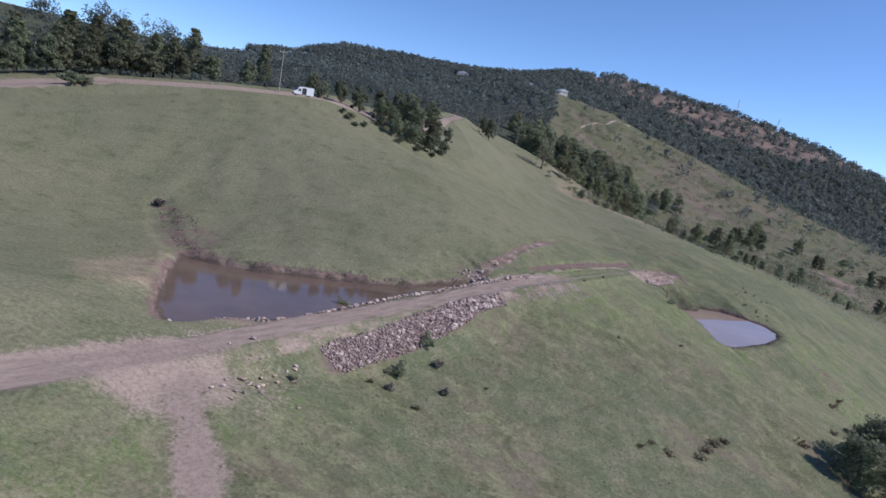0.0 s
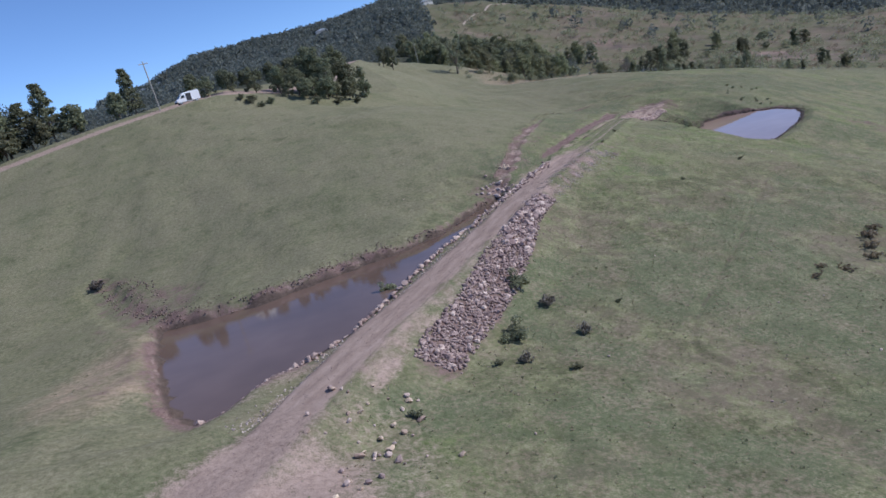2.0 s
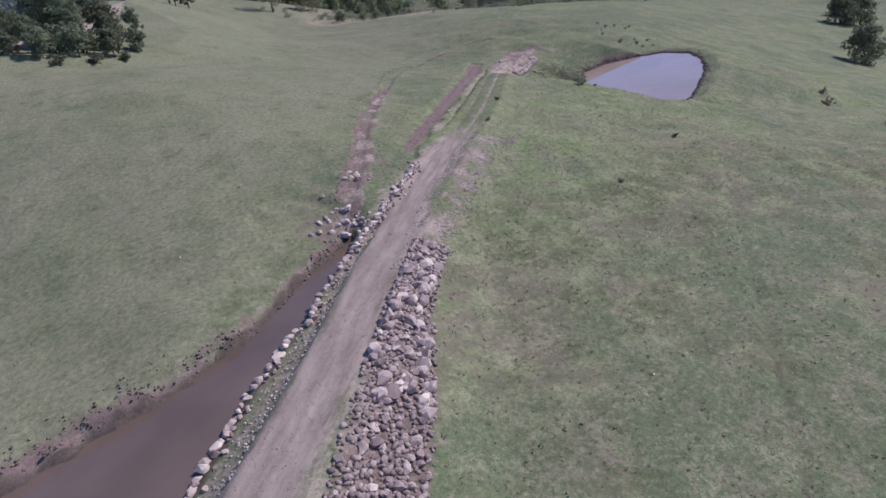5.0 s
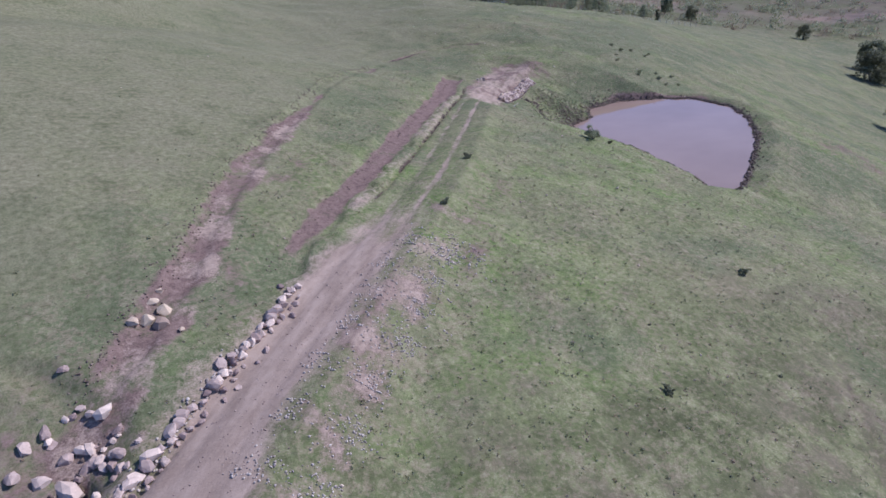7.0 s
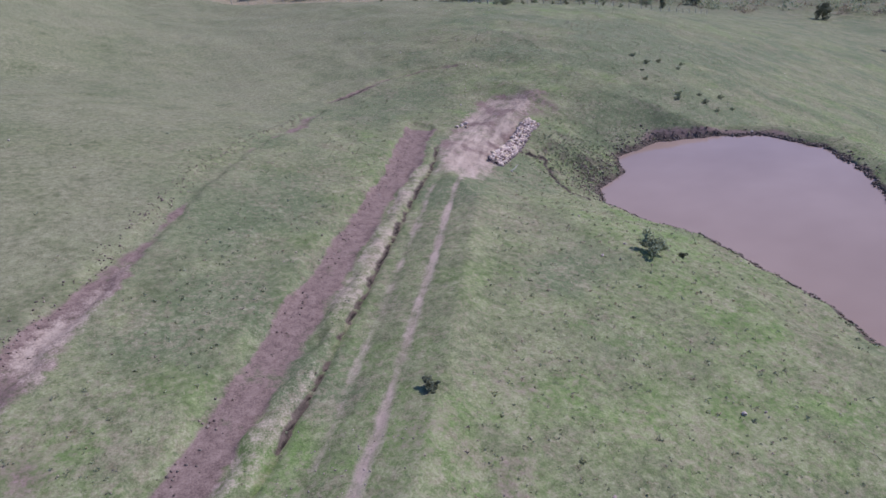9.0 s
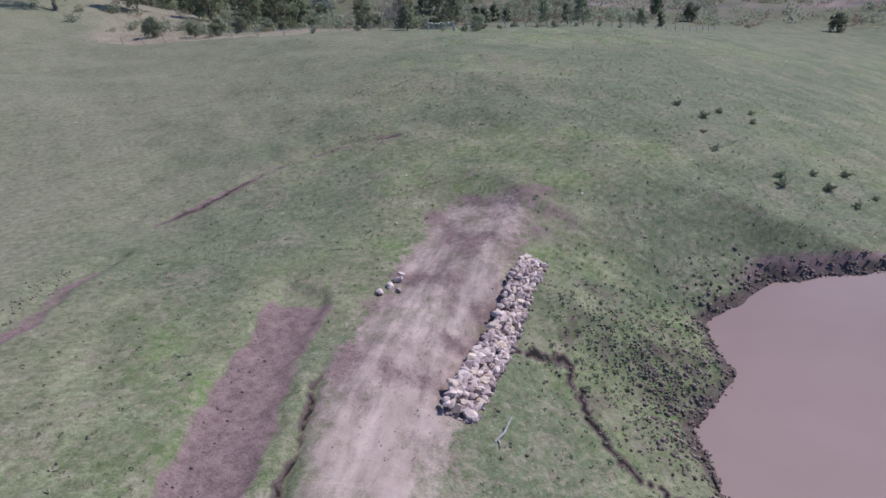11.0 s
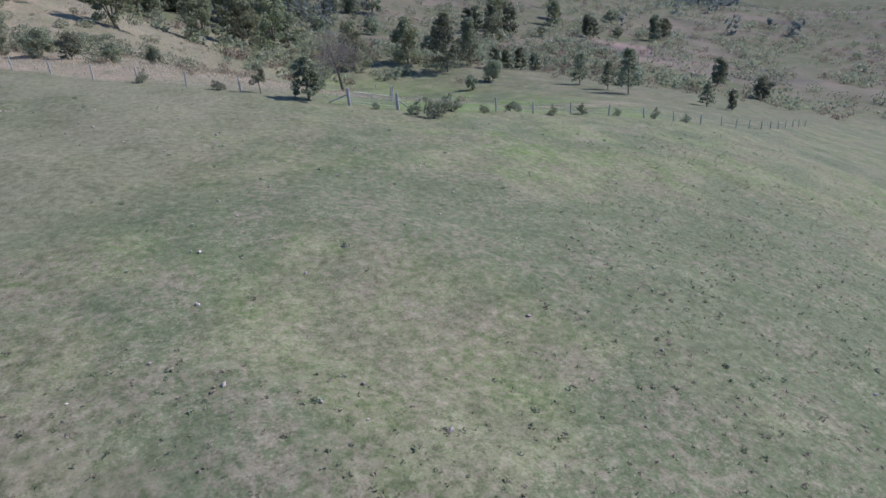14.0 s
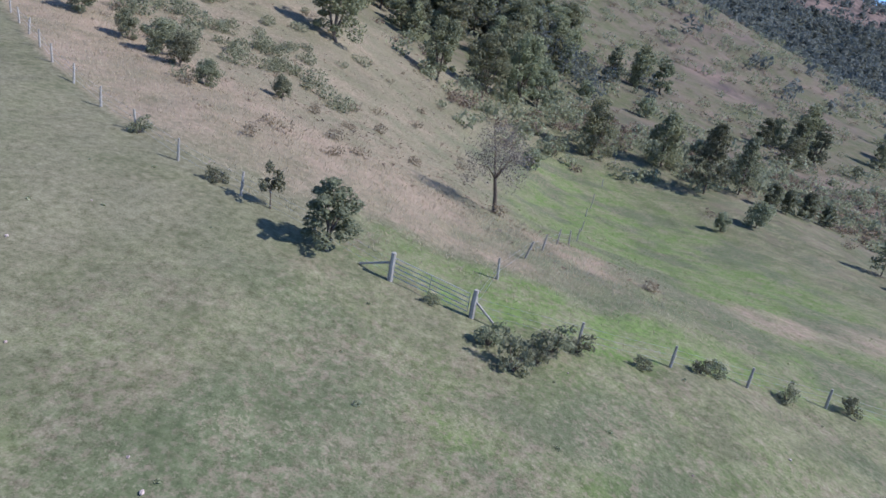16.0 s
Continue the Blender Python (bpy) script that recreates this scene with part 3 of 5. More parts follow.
    mud = np.maximum(mud, (0.46 + 0.3 * rag) * ease(0.4, 0.1, du))
    # Crack beside gully B, its shade coloured in the same way.
    mud = np.maximum(mud, 1.5 * ease(0.20, 0.03, np.abs(dh - 2.15 + 0.2 * rag)) * ease(-0.5, 0.1, chop) * ease(8, 14, sb) * ease(57, 53, sb))
    split = along(x, y, SPLIT)[0]
    lush = 0.15 + 0.7 * ease(-7, 9, split + 4 * ripple(x, y, 37, 13)) + 0.15 * rag
    meadow = np.exp(-((x - 124) / 24) ** 2 - ((y - 284) / 38) ** 2) * (y > 238)
    lush = lush + 1.7 * meadow + 0.25 * ripple(x, y, 15, 18) + 0.32 * np.exp(-((x - 30) / 16) ** 2 - ((y - 102) / 20) ** 2) + 0.3 * np.exp(-((x - 60) / 9) ** 2 - ((y - 139) / 12) ** 2)
    fence = along(x, y, FENCE)[0]
    outside = ease(-0.8, 0.8, -fence) * (y > 180) * ease(46, 58, x)
    verdant = outside * ease(9, 5, -fence + 2 * rag) * ease(89, 94, x) * ease(150, 130, x)
    lush = lush - 0.25 * outside * (1 - meadow) + 0.9 * verdant
    dry = 0.1 + 0.75 * ease(7.5, 2.5, np.hypot(x + 33, (y - 73) * 0.45) + rag) + 0.4 * np.exp(-((x - 44) ** 2 + (y - 107) ** 2) / 90) + 0.3 * np.exp(-((x - 77) ** 2 + (y - 183) ** 2) / 160)
    strip = np.abs(along(x, y, [(50, 268, 0), (66, 252, 0), (80, 243, 0), (94, 240, 0), (103, 242, 0)])[0])
    low_strip = np.abs(along(x, y, [(97, 243, 0), (106, 245.5, 0), (114, 247.5, 0), (124, 248.5, 0), (138, 254, 0), (160, 268, 0), (185, 285, 0)])[0])
    dry = dry + outside * (0.85 * ease(11, 3, strip + 2 * rag) + 0.95 * ease(5.5, 1.5, low_strip + 2 * rag) + 0.45 * ease(122, 96, x + 6 * rag) * ease(236, 250, y) + 0.12) - 0.5 * verdant - 0.45 * meadow + 0.04 * ease(166, 190, y) * (1 - outside) * ease(-4, 6, split)
    up = np.degrees(np.arctan2(z - 23, r))
    top = brown_top(bearing, up) * ease(900, 1000, r)
    dry = np.maximum(dry, (0.42 + 0.3 * ripple(x, y, 90, 14)) * ease(330, 480, r) * ease(6, 11, bearing))
    heath = 0.62 * ease(330, 400, y + 0.5 * np.maximum(0, x - 120)) * ease(4, 10, bearing)
    heath = heath + 1.05 * ease(4, 20, split + 9 * ripple(x, y, 31, 26)) * ease(112, 88, y) * (1 + 0.5 * tear)
    heath = heath + 0.45 * np.exp(-((x - 45) / 9) ** 2 - ((y - 106) / 9) ** 2)
    brow = along(x, y, [(120, 262, 0), (150, 240, 0), (175, 216, 0), (200, 198, 0), (215, 182, 0), (225, 150, 0)])[0]
    heath = heath + 0.5 * ease(2, -12, brow) * (x > 120) * (1 - meadow)
    heath = heath + 0.45 * outside * ease(58, 68, x) * ease(250, 300, y) * (1 - meadow)
    deep = 1.2 * np.exp(-((x - 104) / 18) ** 2 - ((y - 187) / 18) ** 2) + 0.9 * np.exp(-((x - 30) / 22) ** 2 - ((y - 62) / 18) ** 2) - 0.5 * np.exp(-((x - 36) / 14) ** 2 - ((y - 112) / 16) ** 2)
    forest = ease(820, 930, r) * (1 - 0.85 * top) * ease(47, 41, bearing)
    forest = np.maximum(forest, ease(205, 240, r + 30 * ease(-12, -18, bearing)) * ease(6, 2, bearing) * (dr > 7) * (y > 100) * (along(x, y, ROAD)[0] < 0))
    forest = np.maximum(forest, ease(350, 380, r) * ease(9.6, 8.2, bearing) * (dr > 7) * (y > 100))
    lush = lush * (1 - 0.85 * ease(325, 400, y + 0.5 * np.maximum(0, x - 120)) * ease(8, 11, bearing))
    for name, v in (("way", st * 0.1), ("side", np.clip(dt, -40, 40) * 0.1), ("lane", ease(3.4, 2.0, np.abs(dt)) * ease(6, 10, dn + 3 * (st > 40)) * ease(179, 174, st))):
        a = me.attributes.new(name, "FLOAT", "POINT")
        a.data.foreach_set("value", v.astype(np.float32).ravel())
    for name, v in (("soil", soil), ("red", red), ("mud", mud), ("lush", lush), ("heath", heath), ("dry", dry), ("forest", forest), ("burnt", np.maximum(1.1 * top, (0.40 + 0.22 * ripple(x, y, 90, 14)) * ease(335, 420, y + 0.5 * np.maximum(0, x - 120)) * ease(9, 12, bearing) * (r < 900))), ("deep", deep)):
        a = me.attributes.new(name, "FLOAT", "POINT")
        a.data.foreach_set("value", np.clip(v, -1, 2).astype(np.float32).ravel())
    me.materials.append(PASTURE)
    return tagged(new("ground", me), "grazed hillside pasture with bare tracks and gullies", "ground", kind="structure")


FENCE = [(52, 262, 0), (70, 241.8, 0), (76.7, 236, 0), (82.6, 231.6, 0), (87.5, 229.4, 0), (95, 226.8, 0), (99.1, 226.2, 0), (107.7, 227.6, 0),
         (114, 230, 0), (122, 231.6, 0), (132, 232.5, 0), (146, 235, 0), (165, 243, 0), (195, 258, 0)]
make_ground()


def make_water(outline, level, label, mat):
    bm = bmesh.new()
    cx, cy = sum(p[0] for p in outline) / len(outline), sum(p[1] for p in outline) / len(outline)
    ring = []
    for a, b in outline:
        n = math.hypot(a - cx, b - cy)
        ring.append(bm.verts.new((a + (a - cx) / n * 1.2, b + (b - cy) / n * 1.2, level)))
    f = bm.faces.new(ring)
    bmesh.ops.triangulate(bm, faces=[f])
    bmesh.ops.recalc_face_normals(bm, faces=bm.faces)
    if sum(f.normal.z for f in bm.faces) < 0:
        bmesh.ops.reverse_faces(bm, faces=bm.faces)
    me = bpy.data.meshes.new("water")
    bm.to_mesh(me)
    bm.free()
    me.materials.append(mat)
    return tagged(new("water", me), label, "pond", kind="structure")


make_water(POND_A, LEVEL_A, "brown muddy farm dam beside the track wall", WATER)
make_water(POND_B, LEVEL_B, "brown muddy pond in the lower paddock", WATER_PALE)


# ---- making things ----
rng = np.random.default_rng(7)


def part(name, data, material, parent=None, label="", smooth=False):
    """One mesh object from a bmesh, or from (verts, faces), under a thing or a part."""
    me = bpy.data.meshes.new(name)
    if isinstance(data, tuple):
        v, f = (np.asarray(a) for a in data)
        k = f.shape[1]
        me.vertices.add(len(v))
        me.vertices.foreach_set("co", v.astype(np.float32).ravel())
        me.loops.add(f.size)
        me.loops.foreach_set("vertex_index", f.astype(np.int32).ravel())
        me.polygons.add(len(f))
        me.polygons.foreach_set("loop_start", np.arange(0, f.size, k, dtype=np.int32))
        me.update()
    else:
        data.to_mesh(me)
        data.free()
    if smooth:
        me.polygons.foreach_set("use_smooth", np.ones(len(me.polygons), bool))
    me.materials.append(material)
    ob = new(name, me)
    if parent:
        ob.parent = parent
    if label:
        ob["label"] = label
    return ob


def thing(name, m, label, category, group="", kind=""):
    ob = new(name)
    ob.matrix_basis = m
    return tagged(ob, label, category, group, kind)


def tube(bm, pts, radii, sides=7):
    """A tapering tube along points."""
    rings = []
    for i, p in enumerate(pts):
        a, b = Vector(pts[max(0, i - 1)]), Vector(pts[min(len(pts) - 1, i + 1)])
        d = (b - a).normalized()
        u = d.orthogonal().normalized()
        w = d.cross(u)
        rings.append([bm.verts.new(Vector(p) + (u * math.cos(k * 2 * math.pi / sides) + w * math.sin(k * 2 * math.pi / sides)) * radii[i]) for k in range(sides)])
    for r, s in zip(rings, rings[1:]):
        for k in range(sides):
            bm.faces.new((r[k], r[(k + 1) % sides], s[(k + 1) % sides], s[k]))
    bm.faces.new(rings[-1])
    bm.faces.new(rings[0][::-1])
    return bm


def box(bm, a, b, bevel=0.0):
    """A box from corner a to corner b, with its edges taken off."""
    r = bmesh.ops.create_cube(bm, size=1)
    vs = r["verts"]
    for v in vs:
        v.co = Vector([a[k] + (v.co[k] + 0.5) * (b[k] - a[k]) for k in range(3)])
    if bevel:
        bmesh.ops.bevel(bm, geom=list({e for v in vs for e in v.link_edges}), offset=bevel, segments=1, affect="EDGES")
    return bm


def leaves(centres, spread, count, size, flat=0.8, seed=0):
    """Small leaf blades scattered about clump centres, densest at their rims."""
    g = np.random.default_rng(seed)
    c = np.repeat(np.asarray(centres, float), count, 0)
    s = np.repeat(np.broadcast_to(np.asarray(spread, float), (len(centres),)), count)
    d = g.normal(size=c.shape)
    d /= np.linalg.norm(d, axis=1, keepdims=True)
    p = c + d * (s * g.uniform(0.35, 1.0, len(c)) ** 0.5)[:, None] * (1, 1, flat)
    n = d * 0.6 + g.normal(size=c.shape) * 0.6 + (0, 0, 0.3)
    n /= np.linalg.norm(n, axis=1, keepdims=True)
    u = np.cross(n, g.normal(size=c.shape))
    u /= np.linalg.norm(u, axis=1, keepdims=True)
    w = np.cross(n, u)
    k = (size * g.uniform(0.6, 1.4, len(c)))[:, None]
    v = np.stack([p - u * k, p + w * k * 0.45, p + u * k, p - w * k * 0.45], 1).reshape(-1, 3)
    return v, np.arange(len(v)).reshape(-1, 4)


def stone_mesh(seed, squash=0.75):
    g = np.random.default_rng(seed)
    bm = bmesh.new()
    d = g.normal(size=(20, 3))
    d /= np.linalg.norm(d, axis=1, keepdims=True)
    for p in d * g.uniform(0.85, 1.05, (20, 1)) * (0.5, 0.42, 0.5 * squash):
        bm.verts.new(p)
    bmesh.ops.convex_hull(bm, input=bm.verts)
    me = bpy.data.meshes.new("stone")
    bm.to_mesh(me)
    bm.free()
    return me


STONES = [stone_mesh(s) for s in range(9)]


def piece(name, me, material, parent, x, y, size, sink=0.2, tilt=25, z=None):
    """One stone of a wall or a heap, as a part that shares its mesh."""
    key = (me.name, material.name)
    if key not in piece.made:
        c = me.copy()
        c.materials.clear()
        c.materials.append(material)
        piece.made[key] = c
    ob = new(name, piece.made[key])
    h = gz(x, y) if z is None else z
    m = pose(x, y, h + size * (0.33 - sink), *(rng.uniform(-tilt, tilt, 2)), rng.uniform(0, 360))
    ob.matrix_basis = m @ Matrix.Diagonal((size * rng.uniform(0.85, 1.25), size * rng.uniform(0.85, 1.15), size * rng.uniform(0.8, 1.1), 1))
    if parent:
        ob.parent = parent
    return ob


piece.made = {}


def track_place(s, d):
    """The spot s metres along the farm track and d metres to its right."""
    gone = 0.0
    for (ax, ay, _), (bx, by, _) in zip(TRACK, TRACK[1:]):
        n = math.hypot(bx - ax, by - ay)
        if s <= gone + n or (bx, by) == TRACK[-1][:2]:
            t = (s - gone) / n
            return ax + t * (bx - ax) + d * (by - ay) / n, ay + t * (by - ay) - d * (bx - ax) / n
        gone += n


# ---- trees and shrubs ----
def broadleaf(name, height, width, seed, leaf, blades=70, size=0.24, clumps=26, trunk_part=0.28, bare=False):
    """A tree with a forked trunk and an uneven crown of leaf clumps; its base is at the origin."""
    g = np.random.default_rng(seed)
    ob = new(name)
    bm = bmesh.new()
    r0 = height * 0.022
    lean = g.normal(size=2) * height * 0.03
    fork = Vector((lean[0], lean[1], height * trunk_part))
    tube(bm, [(0, 0, -0.3), (lean[0] * 0.4, lean[1] * 0.4, height * trunk_part * 0.5), fork], [r0 * 1.3, r0, r0 * 0.85])
    cents, spr = [], []
    limbs = 5 if not bare else 11
    for k in range(limbs):
        a = k * 2.4 + g.uniform(-0.4, 0.4)
        reach, up = width * 0.5 * g.uniform(0.35, 0.8), height * g.uniform(0.55, 0.92)
        tip = Vector((fork.x + math.cos(a) * reach, fork.y + math.sin(a) * reach, up))
        mid = fork.lerp(tip, 0.5) + Vector((0, 0, height * 0.05))
        tube(bm, [fork, mid, tip], [r0 * 0.6, r0 * 0.36, r0 * 0.1], 5)
        if bare:
            for j in range(9):
                q = mid.lerp(tip, g.uniform(-0.5, 1))
                e = q + Vector((*(g.normal(size=2) * width * 0.1), height * g.uniform(0.0, 0.14)))
                tube(bm, [q, e], [r0 * 0.16, r0 * 0.06], 4)
                for i in range(5):
                    c = q.lerp(e, g.uniform(0.3, 1))
                    tube(bm, [c, c + Vector((*(g.normal(size=2) * width * 0.055), height * g.uniform(-0.01, 0.08)))], [r0 * 0.07, r0 * 0.03], 3)
        for j in range(clumps // limbs // (1 if bare else 3)):
            q = mid.lerp(tip, g.uniform(0.1, 1.1)) + Vector(g.normal(size=3) * (width * 0.12, width * 0.12, height * 0.06))
            cents.append(q)
            spr.append(width * g.uniform(0.10, 0.2))
    base = height * max(0.1, trunk_part - 0.06)
    while not bare and len(cents) < clumps:
        h, a = g.uniform() ** 0.85, g.uniform(0, 2 * math.pi)
        k = width * 0.45 * math.sqrt(max(0.02, 1 - (max(0, h - 0.3) / 0.72) ** 2)) * (0.8 + 0.25 * math.sin(3 * a + seed)) * g.uniform(0.4, 1) ** 0.5
        cents.append(Vector((lean[0] + math.cos(a) * k, lean[1] + math.sin(a) * k, base + (height * 0.95 - base) * h)))
        spr.append(width * g.uniform(0.09, 0.21))
    part("trunk", bm, BARK, ob)
    part("crown", leaves(cents, spr, blades, size, 0.8, seed), leaf, ob)
    return ob


def hoop_pine(name, height, width, seed, blades=46, size=0.4):
    """A tall conifer: straight stem, whorls of drooping boughs with foliage at their ends, gaps between."""
    g = np.random.default_rng(seed)
    ob = new(name)
    bm = bmesh.new()
    r0 = height * 0.016
    tube(bm, [(0, 0, -0.4), (0, 0, height * 0.5), (0, 0, height * 0.97)], [r0, r0 * 0.7, r0 * 0.15])
    cents, spr = [], []
    levels = 11
    for k in range(levels):
        h = height * (0.2 + 0.78 * k / (levels - 1))
        reach = width * 0.5 * (1 - 0.72 * (k / (levels - 1)) ** 1.4) * g.uniform(0.7, 1.1)
        for j in range(5):
            a = j * 1.2566 + k * 0.7 + g.uniform(-0.3, 0.3)
            tip = Vector((math.cos(a) * reach, math.sin(a) * reach, h + reach * g.uniform(-0.15, 0.25)))
            tube(bm, [(0, 0, h), tip], [r0 * 0.3, r0 * 0.08], 4)
            for q in (0.6, 0.95):
                if g.uniform() < 0.85:
                    cents.append(Vector((0, 0, h)).lerp(tip, q))
                    spr.append(width * g.uniform(0.07, 0.13))
    part("trunk", bm, BARK, ob)
    part("crown", leaves(cents, spr, blades // 2, size, 0.7, seed), LEAF_DARK, ob)
    return ob


def shrub(name, height, width, seed, leaf, blades=40, size=0.09):
    """A low bush: several stems from one foot, leaf clumps of uneven height."""
    g = np.random.default_rng(seed)
    ob = new(name)
    bm = bmesh.new()
    cents, spr = [], []
    for k in range(7):
        a = k * 0.9 + g.uniform(-0.3, 0.3)
        tip = Vector((math.cos(a) * width * 0.42 * g.uniform(0.2, 1), math.sin(a) * width * 0.42 * g.uniform(0.2, 1), height * g.uniform(0.45, 0.95)))
        tube(bm, [(0, 0, -0.05), tip * 0.5, tip], [0.02 * height + 0.008, 0.012 * height + 0.006, 0.006], 4)
        for j in range(3):
            cents.append(tip * g.uniform(0.4, 1.1) + Vector(g.normal(size=3) * width * (0.14, 0.14, 0.08)))
            spr.append(min(width, height) * g.uniform(0.14, 0.30))
    part("stem", bm, BARK, ob)
    part("foliage", leaves(cents, spr, blades, size, 0.8, seed), leaf, ob)
    return ob


def plant(proto, spots, label, category, group=""):
    """Set a plant and its copies at spots of (x, y, scale)."""
    first = None
    for x, y, k in spots:
        m = pose(x, y, gz(x, y) - 0.05, 0, 0, rng.uniform(0, 360))
        if first is None:
            proto.matrix_basis = m
            first = tagged(proto, label, category, group)
            ob = proto
        else:
            ob = copy_thing(proto, m)
        ob.scale = (k * rng.uniform(0.8, 1.25), k * rng.uniform(0.8, 1.25), k * rng.uniform(0.85, 1.12))


# Trees by the fence and gate.
plant(broadleaf("tree", 4.1, 2.3, 11, LEAF_DARK, 120, 0.10, 38, 0.22), [(91.7, 227.3, 1)], "small dense broadleaf tree beside the farm gate", "tree")
plant(broadleaf("tree", 2.3, 1.5, 12, LEAF_GREY, 40, 0.10, 20, 0.35), [(88.3, 229.6, 1)], "thin grey-green sapling beside the fence", "tree")
plant(broadleaf("tree", 8.6, 6.6, 13, LEAF_DRY, 80, 0.085, 70, 0.40), [(101.6, 252.5, 1)], "nearly leafless tree with fine twigs", "tree")
plant(broadleaf("tree", 12, 7.5, 14, LEAF, 110, 0.26, 46, 0.08), [(126, 331, 1), (92, 327, 0.9), (102, 341, 1.25), (110, 346, 1.2), (77, 300, 1.0), (165, 345, 0.8), (62, 302, 1.0)],
      "dark green bushy tree on the dry slope", "tree", "trees on the slope")
plant(hoop_pine("pine_tree", 15, 9, 15), [(148, 323, 0.85), (158, 330, 0.8), (170, 298, 0.45), (170, 281, 0.68), (171, 289, 0.4), (183, 272, 0.36)], "dark conifer with drooping boughs", "tree", "conifers on the slope")
plant(broadleaf("tree", 8, 5.5, 16, LEAF_DARK, 100, 0.24, 40, 0.08), [(163, 326, 0.8), (168, 328, 0.7), (174, 331, 0.7), (180, 333, 0.7), (278, 470, 1.3), (209, 425, 1.4), (217, 428, 1.3), (202, 420, 1.2), (264, 422, 1.4), (270, 426, 1.1), (310, 430, 1.5), (242, 325, 1.0), (250, 330, 0.8), (188, 270, 0.5)],
      "dark rounded tree beyond the fence", "tree", "trees beyond the fence")
plant(broadleaf("tree", 5, 5, 17, LEAF_GREY, 130, 0.15, 40, 0.08), [(152, 307, 1), (143, 300, 0.7), (73, 254, 0.55), (70, 257, 0.65), (81, 257, 0.4), (66, 259, 0.5), (60, 262, 0.7), (77, 250, 0.4), (240, 306, 1.2), (262, 266, 1.4)],
      "grey-green spreading bush among dry grass", "bush", "bushes beyond the fence")
# Woods on the slope behind the paddock, thinning out to the valley.
spots = [[], [], []]
while sum(map(len, spots)) < 190:
    x, y = rng.uniform(45, 330), rng.uniform(300, 480)
    b = math.degrees(math.atan2(x, y))
    dense = 0.4 * float(ease(20, 15, b)) * float(ease(350, 372, y + 0.1 * (x - 60))) * float(ease(485, 420, y)) + 0.035 * float(ease(300, 330, y)) * float(ease(26, 16, b)) + 0.022 * (y > 385) + 0.006
    if x < 58 and y < 340 or abs(along(np.array([x]), np.array([y]), ROAD)[0][0]) < 8:
        continue
    if rng.uniform() < dense:
        spots[int(rng.choice(3, p=(0.5, 0.25, 0.25) if b < 17 else (0.2, 0.15, 0.65)))].append((x, y, rng.uniform(0.65, 1.0) + 0.5 * float(ease(350, 390, y)) * rng.uniform()))
plant(broadleaf("tree", 11, 8.5, 18, LEAF, 60, 0.38, 40, 0.08), spots[0], "green tree in the belt below the crest", "tree", "tree belt")
plant(broadleaf("tree", 13, 6.5, 19, LEAF_DARK, 60, 0.38, 40, 0.08), spots[1], "dark slender tree in the belt below the crest", "tree", "tree belt")
plant(broadleaf("tree", 5, 5.5, 20, LEAF_GREY, 60, 0.26, 30, 0.06), spots[2], "grey-green scrub on the far slope", "bush", "scrub on the slope")
# The crest: a lone tree, a clump below the road, conifers and gums behind it.
plant(broadleaf("tree", 15, 9, 21, LEAF_GREY, 26, 0.3, 44, 0.2), [(46.5, 294.5, 1)], "lone thin-crowned tree on the open crest", "tree")
plant(broadleaf("tree", 12, 8, 22, LEAF_DARK, 140, 0.26, 44, 0.06), [(-16, 185, 0.65), (-9, 190, 0.85), (-4, 193, 0.8), (-12, 193, 0.95), (-5, 200, 0.9), (-20, 188, 0.55), (-8, 185, 0.6), (20, 292, 0.85), (16, 290, 0.7)],
      "dense green tree in the clump below the road", "tree", "clump below the road")
plant(broadleaf("tree", 9, 7, 23, LEAF_DARK, 80, 0.34, 34, 0.1), [(-12, 185, 0.6), (-3, 189, 0.6), (1, 207, 0.6), (-7, 186, 0.5), (-14, 179.5, 0.55), (-9, 181, 0.6), (-4, 183.5, 0.55), (-18, 181, 0.45), (0.5, 188, 0.5), (-26, 190, 0.7), (-31, 188, 0.6), (-37, 187, 0.6), (-20, 197, 0.8)], "dark low tree in the clump below the road", "tree", "clump below the road")
plant(shrub("bush", 1.9, 2.4, 24, LEAF_DARK, 60, 0.16), [(-26.5, 176, 1), (-24, 171.5, 0.7), (-12, 177.5, 0.9), (-7, 179, 0.8), (-2.5, 182, 0.8), (-22, 176, 0.9), (-28.5, 177.5, 0.7), (-86, 149, 1.5), (-84, 150.5, 1.2)], "dark bush on the bank below the road", "bush", "roadside bushes")
plant(hoop_pine("pine_tree", 15.5, 9, 25, 60, 0.5), [(-86, 170, 0.95), (-92, 166, 0.7), (-76, 178, 0.78), (-72, 181, 0.86), (-104, 157, 0.9), (-113, 150, 0.95), (-80, 176, 0.7), (-98, 163, 0.8), (-58, 200, 0.72), (-120, 142, 0.8), (-95, 174, 0.85), (-108, 162, 0.85), (-83, 182, 0.8), (-101, 172, 0.9)],
      "tall dark conifer behind the gravel road", "tree", "conifers behind the road")
plant(broadleaf("tree", 8.5, 7, 26, LEAF_DARK, 70, 0.42, 36, 0.1), [(-79, 171, 0.9), (-73, 176, 0.8), (-86, 168, 1.0), (-98, 158, 1.0), (-92, 164, 0.9), (-66, 181, 0.8), (-58, 186, 0.8), (-107, 150, 1.0), (-116, 142, 1.1), (-83, 173, 0.9), (-90, 168, 0.8), (-95, 161, 0.9), (-103, 153, 0.9), (-112, 146, 0.9), (-43, 204, 0.7), (-36, 210, 0.7), (-30, 216, 0.7), (-24, 224, 0.8), (-18, 236, 0.9)],
      "dark understorey tree behind the road", "tree", "trees behind the road")
